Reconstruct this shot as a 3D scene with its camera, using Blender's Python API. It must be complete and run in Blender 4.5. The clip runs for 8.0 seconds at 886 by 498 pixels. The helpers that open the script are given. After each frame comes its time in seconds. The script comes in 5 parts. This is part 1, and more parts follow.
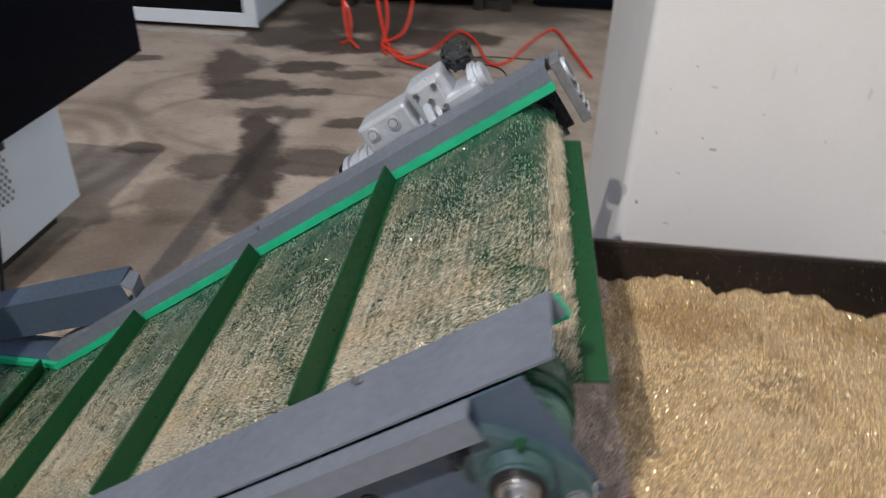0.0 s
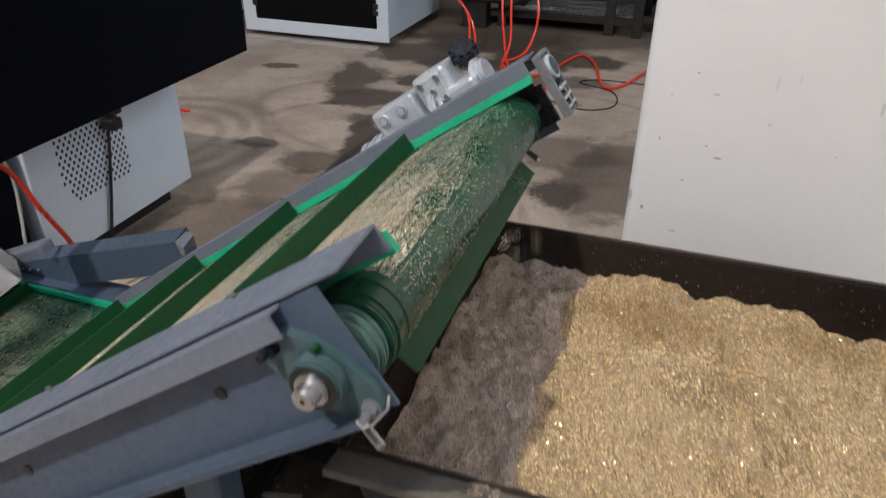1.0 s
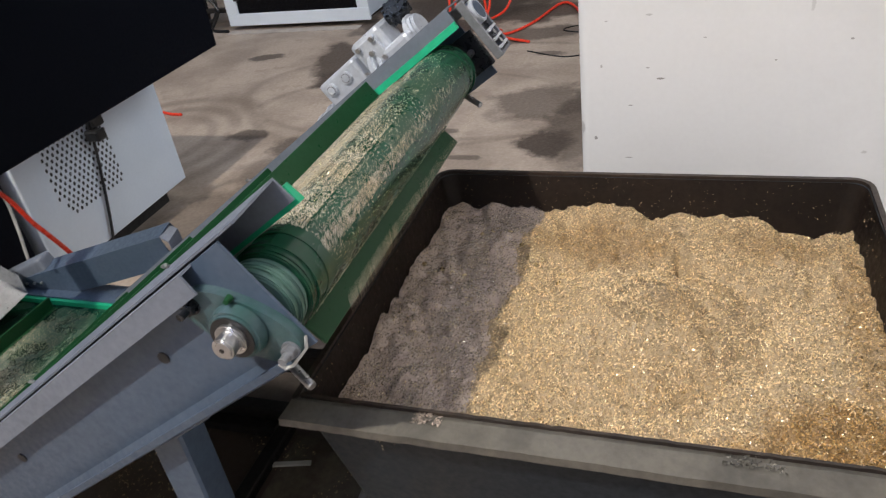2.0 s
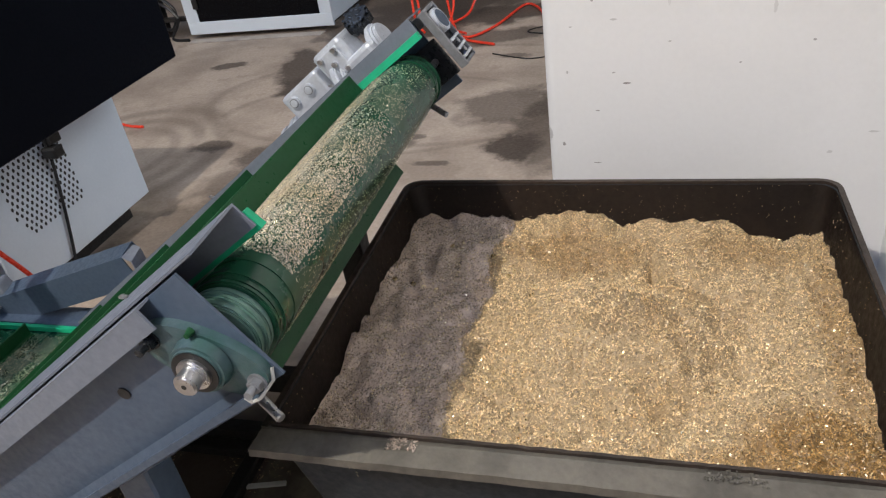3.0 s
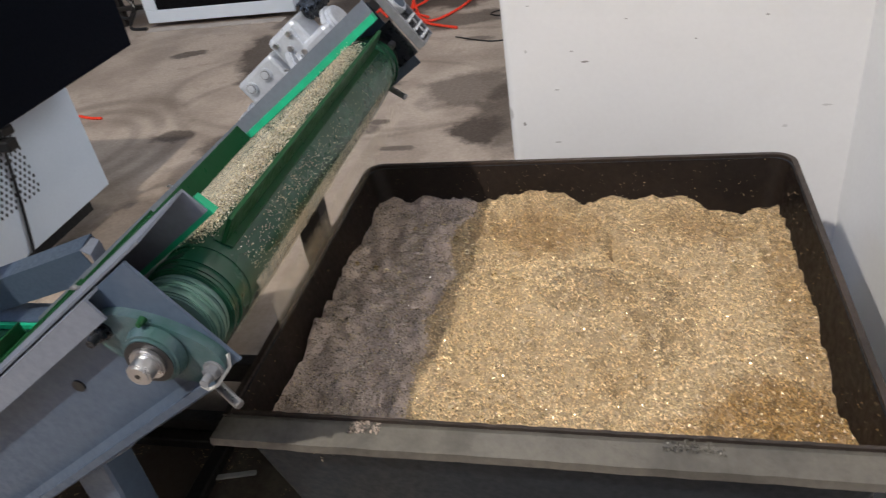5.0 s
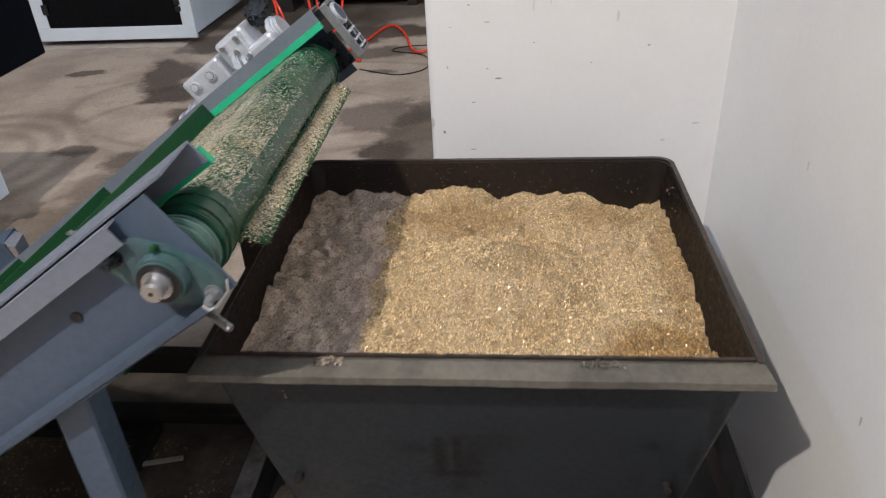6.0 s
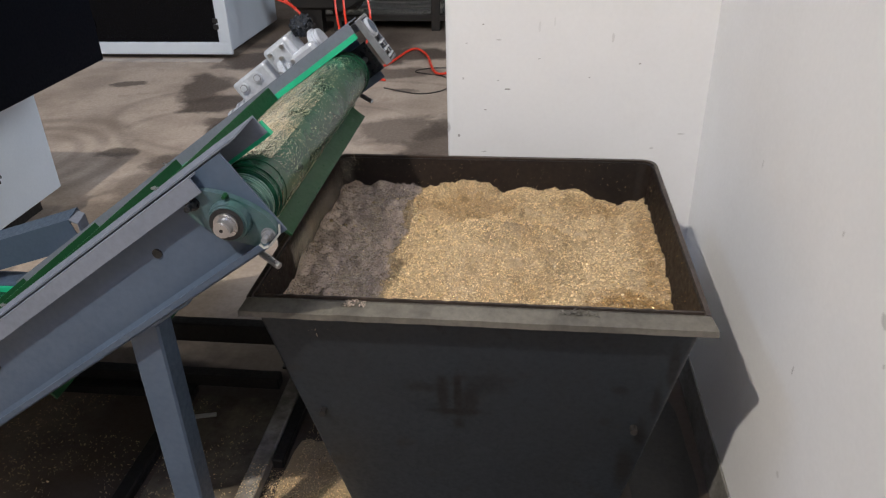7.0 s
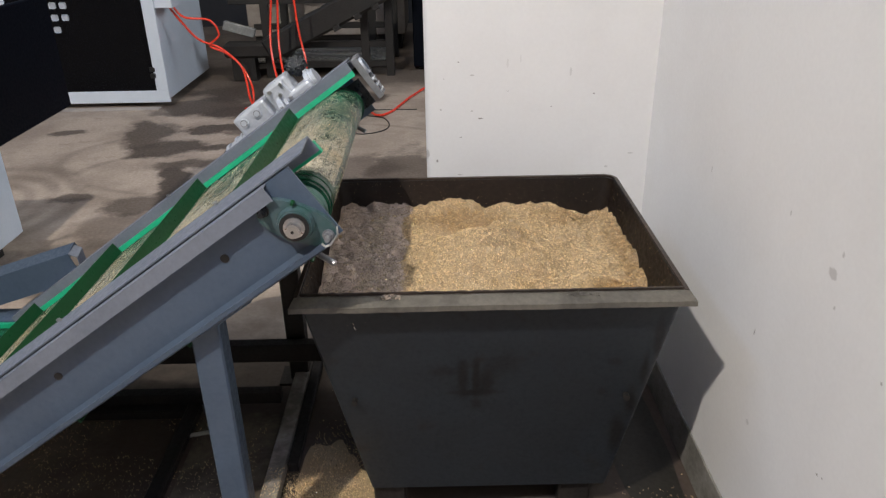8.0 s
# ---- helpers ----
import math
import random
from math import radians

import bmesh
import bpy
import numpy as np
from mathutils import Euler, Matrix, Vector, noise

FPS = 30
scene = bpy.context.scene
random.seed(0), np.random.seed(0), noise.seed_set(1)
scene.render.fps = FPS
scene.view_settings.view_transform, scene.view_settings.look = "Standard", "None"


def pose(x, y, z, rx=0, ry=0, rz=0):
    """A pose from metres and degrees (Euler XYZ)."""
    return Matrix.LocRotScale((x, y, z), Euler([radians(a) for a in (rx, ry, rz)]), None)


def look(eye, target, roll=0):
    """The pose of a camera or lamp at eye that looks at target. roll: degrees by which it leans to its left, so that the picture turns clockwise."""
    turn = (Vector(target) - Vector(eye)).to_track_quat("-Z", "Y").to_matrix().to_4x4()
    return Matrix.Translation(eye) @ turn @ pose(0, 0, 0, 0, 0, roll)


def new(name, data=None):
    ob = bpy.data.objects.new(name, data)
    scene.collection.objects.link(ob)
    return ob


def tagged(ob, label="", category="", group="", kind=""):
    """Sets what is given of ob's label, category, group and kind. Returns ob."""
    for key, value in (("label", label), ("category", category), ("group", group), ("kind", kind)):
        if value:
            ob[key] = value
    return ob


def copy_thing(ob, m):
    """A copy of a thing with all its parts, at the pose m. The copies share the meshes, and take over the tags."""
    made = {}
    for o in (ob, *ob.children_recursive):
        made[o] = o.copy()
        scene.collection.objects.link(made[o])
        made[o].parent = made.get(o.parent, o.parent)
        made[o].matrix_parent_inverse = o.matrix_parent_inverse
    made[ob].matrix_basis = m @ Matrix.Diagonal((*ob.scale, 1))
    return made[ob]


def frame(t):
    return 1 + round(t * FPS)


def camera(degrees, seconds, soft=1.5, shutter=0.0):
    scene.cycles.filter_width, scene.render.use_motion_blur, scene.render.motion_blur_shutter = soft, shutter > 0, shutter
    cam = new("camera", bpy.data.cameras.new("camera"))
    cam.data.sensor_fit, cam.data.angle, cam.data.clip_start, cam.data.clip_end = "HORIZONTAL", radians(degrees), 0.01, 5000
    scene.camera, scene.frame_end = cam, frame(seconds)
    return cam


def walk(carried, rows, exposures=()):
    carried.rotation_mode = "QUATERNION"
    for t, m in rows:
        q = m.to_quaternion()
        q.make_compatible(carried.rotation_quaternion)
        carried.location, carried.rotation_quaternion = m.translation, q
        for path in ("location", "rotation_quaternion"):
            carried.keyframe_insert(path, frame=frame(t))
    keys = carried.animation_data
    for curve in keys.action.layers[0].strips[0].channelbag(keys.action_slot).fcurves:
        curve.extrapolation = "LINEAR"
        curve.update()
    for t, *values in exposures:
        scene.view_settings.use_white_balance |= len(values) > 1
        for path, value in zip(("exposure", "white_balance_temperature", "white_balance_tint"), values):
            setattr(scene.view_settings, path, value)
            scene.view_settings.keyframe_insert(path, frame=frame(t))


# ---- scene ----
cam = camera(62.0, 8.0, soft=1.2, shutter=0.5)
PATH = [
    (0, (0.206, 0.303, 1.428), (0.053, 1.993, 0.371), 2.0),
    (0.5, (0.439, 0.334, 1.423), (-0.014, 2.011, 0.431), 2.9),
    (1, (0.552, 0.244, 1.404), (-0.004, 1.884, 0.403), 0.7),
    (1.5, (0.635, 0.19, 1.378), (0.083, 1.744, 0.246), -3.1),
    (2, (0.707, 0.238, 1.378), (0.076, 1.815, 0.321), -8.7),
    (3.5, (0.7, 0.274, 1.385), (0.16, 1.877, 0.318), -9.0),
    (4, (0.703, 0.277, 1.383), (0.168, 1.886, 0.323), -9.0),
    (4.5, (0.706, 0.277, 1.381), (0.166, 1.877, 0.309), -9.3),
    (5, (0.718, 0.274, 1.373), (0.233, 1.869, 0.268), -9.6),
    (5.2, (0.716, 0.261, 1.366), (0.343, 1.889, 0.267), -6.8),
    (6.3, (0.646, -0.045, 1.393), (0.476, 1.667, 0.374), -3.1),
    (6.5, (0.68, -0.099, 1.406), (0.424, 1.61, 0.399), -3.3),
    (7, (0.694, -0.205, 1.406), (0.474, 1.529, 0.436), -1.6),
    (7.5, (0.57, -0.342, 1.428), (0.493, 1.449, 0.542), -2.6),
    (8, (0.499, -0.453, 1.432), (0.508, 1.349, 0.565), -1.0),
]
walk(cam, [(t, look(eye, target, roll)) for t, eye, target, roll in PATH], [(0.0, -0.22), (1.0, -0.20), (2.0, 0.05), (3.5, 0.0), (5.0, 0.0), (6.5, -0.04), (8.0, -0.04)])

# ---- light ----
def lamp(name, kind, m, energy, colour, size, size_y=None):
    data = bpy.data.lights.new(name, kind)
    data.energy, data.color = energy, colour
    if kind == "AREA":
        data.shape, data.size, data.size_y = "RECTANGLE", size, size_y or size
    else:
        data.shadow_soft_size = size
    ob = new(name, data)
    ob.matrix_world = m
    return ob


world = bpy.data.worlds.new("hall_air")
world.use_nodes = True
world.node_tree.nodes["Background"].inputs[0].default_value = (0.55, 0.62, 0.72, 1)
world.node_tree.nodes["Background"].inputs[1].default_value = 0.12
scene.world = world

lamp("high_bay_lamp", "POINT", pose(-1.6, -1.85, 5.3), 1190, (1.0, 0.93, 0.83), 0.055)
# four added fill lamps, no known fixtures; the east one brightens the pale cabinet
lamp("fill_back", "AREA", pose(-1.0, 3.6, 6.3), 60, (1.0, 0.95, 0.87), 2.4, 0.3)
lamp("fill_east", "AREA", look((4.85, 3.6, 3.4), (-1.4, 2.4, 0.4)), 290, (0.82, 0.90, 1.0), 3.0, 3.0)
lamp("fill_side", "AREA", pose(-4.2, 1.2, 6.3), 95, (0.46, 0.64, 1.0), 0.3, 3.0)
lamp("fill_front", "AREA", pose(0.6, -3.0, 6.3), 88, (0.48, 0.58, 1.0), 3.0, 0.3)
scene.view_settings.exposure = 0.0


# ---- materials ----
def mat(name, base, rough=0.5, metal=0.0, dark=None, scale=3.0, amount=0.5, grain=0.12, grain_scale=90.0,
        bump=0.15, bump_scale=None, stretch=(1, 1, 1), island=0.0, per_object=0.0, spots=None, edge=(0.42, 0.62), spec=0.5, patches=(), patch_colour=(0, 0, 0), rings=(), ring_colour=(0, 0, 0), crisp=(1.55, 0.95)):
    """A surface with broad wear from base to dark, a fine grain and a fine relief. spots: (colour, scale, low, high)."""
    m = bpy.data.materials.new(name)
    m.use_nodes = True
    t, lk = m.node_tree.nodes, m.node_tree.links
    b = t["Principled BSDF"]
    b.inputs["Metallic"].default_value = metal
    b.inputs["Specular IOR Level"].default_value = spec
    co = t.new("ShaderNodeTexCoord")
    mp = t.new("ShaderNodeMapping")
    mp.inputs["Scale"].default_value = stretch
    lk.new(co.outputs["Object"], mp.inputs[0])

    def noise_tex(s, detail=6, rough_=0.6):
        n = t.new("ShaderNodeTexNoise")
        n.inputs["Scale"].default_value, n.inputs["Detail"].default_value, n.inputs["Roughness"].default_value = s, detail, rough_
        lk.new(mp.outputs[0], n.inputs["Vector"])
        return n.outputs["Fac"]

    def ramp(src, lo, hi):
        r = t.new("ShaderNodeMapRange")
        r.inputs["From Min"].default_value, r.inputs["From Max"].default_value = lo, hi
        lk.new(src, r.inputs["Value"])
        return r.outputs[0]

    def mix(fac, a, c, kind="MIX"):
        x = t.new("ShaderNodeMix")
        x.data_type, x.blend_type = "RGBA", kind
        for sock, v in ((x.inputs[0], fac), (x.inputs[6], a), (x.inputs[7], c)):
            if hasattr(v, "is_linked"):
                lk.new(v, sock)
            else:
                sock.default_value = v if isinstance(v, float) else (*v, 1)
        return x.outputs[2]

    def times(src, k):
        x = t.new("ShaderNodeMath")
        x.operation = "MULTIPLY"
        x.inputs[1].default_value = k
        lk.new(src, x.inputs[0])
        return x.outputs[0]

    dark = dark or tuple(0.55 * v for v in base)
    broad = ramp(noise_tex(scale), *edge)
    col = mix(times(broad, amount), base, dark)
    fine = ramp(noise_tex(grain_scale, 3), 0.3, 0.7)
    col = mix(times(fine, grain), col, tuple(0.3 * v for v in base))
    if spots:
        col = mix(ramp(noise_tex(spots[1], 4), spots[2], spots[3]), col, spots[0])
    for spot, half, wide, strength in rings:
        place_ = t.new("ShaderNodeMapping")
        place_.vector_type = "TEXTURE"
        place_.inputs["Location"].default_value, place_.inputs["Scale"].default_value = spot, half
        lk.new(co.outputs["Object"], place_.inputs[0])
        far = t.new("ShaderNodeVectorMath")
        far.operation = "LENGTH"
        lk.new(place_.outputs[0], far.inputs[0])
        off = t.new("ShaderNodeMath")
        off.operation = "SUBTRACT"
        off.inputs[1].default_value = 1.0
        lk.new(far.outputs["Value"], off.inputs[0])
        size = t.new("ShaderNodeMath")
        size.operation = "ABSOLUTE"
        lk.new(off.outputs[0], size.inputs[0])
        mask = t.new("ShaderNodeMapRange")
        mask.inputs["From Min"].default_value, mask.inputs["From Max"].default_value = wide, wide * 0.3
        mask.inputs["To Max"].default_value = strength
        lk.new(size.outputs[0], mask.inputs["Value"])
        worn = t.new("ShaderNodeMath")
        worn.operation = "MULTIPLY"
        lk.new(mask.outputs[0], worn.inputs[0])
        lk.new(ramp(noise_tex(3.0, 4), 0.32, 0.5), worn.inputs[1])
        col = mix(worn.outputs[0], col, ring_colour)
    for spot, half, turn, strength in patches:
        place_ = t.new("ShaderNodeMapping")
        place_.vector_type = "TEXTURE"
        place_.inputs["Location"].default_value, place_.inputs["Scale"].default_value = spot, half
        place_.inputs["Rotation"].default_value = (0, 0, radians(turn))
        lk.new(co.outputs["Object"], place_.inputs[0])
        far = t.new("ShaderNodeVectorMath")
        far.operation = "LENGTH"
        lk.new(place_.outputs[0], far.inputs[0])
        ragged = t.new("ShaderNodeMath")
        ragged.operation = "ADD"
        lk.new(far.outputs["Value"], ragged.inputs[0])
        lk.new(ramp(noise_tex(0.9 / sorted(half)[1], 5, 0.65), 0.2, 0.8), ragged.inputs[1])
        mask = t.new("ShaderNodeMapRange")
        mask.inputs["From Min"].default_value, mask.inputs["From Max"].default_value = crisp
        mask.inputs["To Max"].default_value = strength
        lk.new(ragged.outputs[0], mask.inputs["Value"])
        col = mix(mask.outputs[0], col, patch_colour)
    for src, k in (("Random Per Island", island), ("Random", per_object)):
        if k:
            g = t.new("ShaderNodeNewGeometry" if src != "Random" else "ShaderNodeObjectInfo")
            hsv = t.new("ShaderNodeHueSaturation")
            v = ramp(g.outputs[src], 0, 1)
            r = t.new("ShaderNodeMapRange")
            r.inputs["To Min"].default_value, r.inputs["To Max"].default_value = 1 - k, 1 + k
            lk.new(v, r.inputs["Value"])
            lk.new(r.outputs[0], hsv.inputs["Value"])
            lk.new(col, hsv.inputs["Color"])
            col = hsv.outputs[0]
    lk.new(col, b.inputs["Base Color"])
    rr = t.new("ShaderNodeMapRange")
    rr.inputs["To Min"].default_value, rr.inputs["To Max"].default_value = max(0.03, rough - 0.12), min(1, rough + 0.12)
    lk.new(fine if grain_scale < 150 else broad, rr.inputs["Value"])
    lk.new(rr.outputs[0], b.inputs["Roughness"])
    if bump:
        bp = t.new("ShaderNodeBump")
        bp.inputs["Strength"].default_value, bp.inputs["Distance"].default_value = bump, 0.004
        lk.new(noise_tex(bump_scale or grain_scale, 4), bp.inputs["Height"])
        lk.new(bp.outputs[0], b.inputs["Normal"])
    return m


# Damp patches, painted shade round the bin, tyre marks on the floor: centre, half sizes, turn, strength
STAINS_AND_SHADE = (
    ((-0.92, 3.30, 0), (0.10, 0.52, 0.1), 18, 0.95), ((-1.08, 3.12, 0), (0.17, 0.13, 0.1), 20, 0.75), ((-0.66, 3.24, 0), (0.22, 0.15, 0.1), 10, 0.8),
    ((-1.22, 4.05, 0), (0.22, 0.17, 0.1), 40, 0.9), ((-1.46, 4.40, 0), (0.17, 0.30, 0.1), 20, 0.85), ((-1.01, 3.76, 0), (0.20, 0.09, 0.1), 10, 0.75),
    ((-1.03, 4.50, 0), (0.24, 0.11, 0.1), 15, 0.9), ((-0.88, 4.95, 0), (0.34, 0.16, 0.1), 8, 0.95), ((-0.89, 4.08, 0), (0.13, 0.06, 0.1), 15, 0.85),
    ((-0.58, 3.70, 0), (0.14, 0.07, 0.1), 25, 0.85), ((-1.30, 5.10, 0), (0.40, 0.22, 0.1), 10, 0.9), ((-0.72, 4.42, 0), (0.22, 0.07, 0.1), 12, 0.7),
    ((-0.35, 5.25, 0), (0.45, 0.22, 0.1), 6, 0.9), ((-0.30, 4.75, 0), (0.34, 0.14, 0.1), 12, 0.7), ((0.09, 3.18, 0), (0.11, 0.14, 0.1), 20, 0.95),
    ((0.0, 3.66, 0), (0.26, 0.20, 0.1), 12, 0.65), ((0.28, 3.45, 0), (0.20, 0.5, 0.1), 0, 0.7), ((-1.46, 3.245, 0), (0.11, 0.07, 0.1), 6, 0.8),
    ((-2.03, 4.47, 0), (0.11, 0.06, 0.1), 22, 0.8), ((-1.05, 2.82, 0), (0.20, 0.20, 0.1), 20, 0.5), ((-0.84, 2.85, 0), (0.10, 0.30, 0.1), 12, 0.8),
    ((-0.10, 4.38, 0), (0.09, 0.04, 0.1), 0, 0.7), ((-0.40, 3.30, 0), (0.05, 0.03, 0.1), 0, 0.7), ((-0.26, 3.02, 0), (0.07, 0.025, 0.1), 0, 0.7),
    # patches at (0.55, 1.15) and (1.06, 1.1) paint the bin's shade on the floor
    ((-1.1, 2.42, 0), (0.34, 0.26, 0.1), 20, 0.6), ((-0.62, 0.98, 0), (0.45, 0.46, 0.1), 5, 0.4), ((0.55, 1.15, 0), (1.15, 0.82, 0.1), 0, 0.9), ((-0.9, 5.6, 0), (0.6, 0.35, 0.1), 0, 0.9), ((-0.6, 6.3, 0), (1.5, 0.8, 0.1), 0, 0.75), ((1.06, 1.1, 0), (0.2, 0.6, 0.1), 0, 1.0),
)
RINGS = (((-1.97, 3.12, 0), (0.56, 0.62, 1), 0.11, 0.55), ((-1.97, 3.12, 0), (0.42, 0.47, 1), 0.12, 0.5), ((-1.97, 3.12, 0), (0.30, 0.34, 1), 0.14, 0.4),
         ((-0.7, 3.6, 0), (0.9, 0.5, 1), 0.05, 0.4), ((-0.5, 3.9, 0), (1.3, 0.7, 1), 0.04, 0.4))
# Ticks and smears on the walls: centre, half sizes, turn, strength
SCUFFS = (
    ((0.463, 1.785, 0.69), (0.014, 0.03, 0.03), 0, 0.4),
    ((0.566, 1.78, 0.978), (0.005, 0.1, 0.003), 0, 0.8), ((0.522, 1.78, 0.928), (0.006, 0.1, 0.0022), 0, 0.6), ((0.608, 1.78, 0.938), (0.012, 0.1, 0.004), 0, 0.4),
    ((0.511, 1.78, 0.833), (0.004, 0.1, 0.006), 0, 0.5), ((0.606, 1.78, 0.828), (0.006, 0.1, 0.0028), 0, 0.6), ((0.632, 1.78, 0.804), (0.015, 0.1, 0.0038), 0, 0.85),
    ((0.571, 1.78, 0.745), (0.010, 0.1, 0.0025), 0, 0.75), ((0.497, 1.78, 0.669), (0.006, 0.1, 0.009), 0, 0.8), ((0.571, 1.78, 0.621), (0.017, 0.1, 0.002), 0, 0.8),
    ((0.716, 1.78, 0.888), (0.006, 0.1, 0.0022), 0, 0.6), ((0.851, 1.78, 0.838), (0.005, 0.1, 0.003), 0, 0.65), ((0.980, 1.78, 0.876), (0.006, 0.1, 0.004), 0, 0.7),
    ((0.714, 1.78, 0.972), (0.006, 0.1, 0.025), 0, 0.14), ((0.753, 1.78, 0.985), (0.005, 0.1, 0.025), 0, 0.14), ((0.905, 1.78, 0.945), (0.007, 0.1, 0.022), 0, 0.25),
    ((1.111, 1.78, 0.683), (0.018, 0.1, 0.004), 0, 0.35), ((1.036, 1.78, 0.640), (0.010, 0.1, 0.006), 0, 0.3),
    ((1.165, 0.646, 0.842), (0.1, 0.028, 0.018), 0, 0.40), ((1.165, 0.63, 0.885), (0.1, 0.005, 0.012), 0, 0.45), ((1.165, 0.876, 0.582), (0.1, 0.004, 0.016), 0, 0.7),
    ((1.165, 0.825, 0.878), (0.1, 0.005, 0.010), 0, 0.5), ((1.165, 1.239, 0.819), (0.1, 0.006, 0.015), 0, 0.35), ((1.165, 0.458, 0.752), (0.1, 0.004, 0.006), 0, 0.7),
    ((1.165, 0.552, 0.487), (0.1, 0.005, 0.005), 0, 0.8), ((1.165, 0.535, 0.493), (0.1, 0.003, 0.004), 0, 0.8), ((1.165, 0.83, 0.38), (0.1, 0.012, 0.012), 0, 0.3),
    ((1.165, 0.62, 0.79), (0.1, 0.005, 0.008), 0, 0.4),
)


SMUDGES = (((0.545, 0.9, 0.455), (0.012, 0.2, 0.05), 0, 0.9), ((0.575, 0.9, 0.46), (0.008, 0.2, 0.06), 0, 0.9), ((0.60, 0.9, 0.45), (0.014, 0.2, 0.045), 0, 0.8), ((0.565, 0.9, 0.415), (0.06, 0.2, 0.008), 0, 0.9),
           ((0.63, 0.9, 0.50), (0.03, 0.2, 0.03), 0, 0.5), ((0.50, 0.9, 0.48), (0.03, 0.2, 0.012), 0, 0.6), ((0.575, 0.9, 0.38), (0.012, 0.2, 0.014), 0, 0.8),
           ((0.967, 0.9, 0.57), (0.010, 0.2, 0.05), 0, 0.9), ((0.948, 0.9, 0.47), (0.008, 0.2, 0.05), 0, 0.9), ((0.93, 0.9, 0.38), (0.012, 0.2, 0.05), 0, 0.9), ((0.908, 0.9, 0.27), (0.016, 0.2, 0.06), 0, 0.9), ((0.88, 0.9, 0.50), (0.014, 0.2, 0.012), 0, 0.7), ((0.86, 0.9, 0.41), (0.010, 0.2, 0.010), 0, 0.7))
DAMP = (((0.93, 0.975, 0.63), (0.12, 0.11, 0.2), 0, 0.9), ((0.82, 0.93, 0.63), (0.13, 0.06, 0.2), 10, 0.65), ((0.97, 0.92, 0.63), (0.07, 0.07, 0.2), 0, 0.8), ((0.98, 1.2, 0.63), (0.05, 0.3, 0.2), 0, 0.5),
        ((0.58, 1.43, 0.63), (0.19, 0.07, 0.2), 0, 0.6), ((0.85, 1.44, 0.63), (0.13, 0.07, 0.2), 0, 0.5), ((0.72, 1.16, 0.63), (0.06, 0.05, 0.2), 0, 0.3))

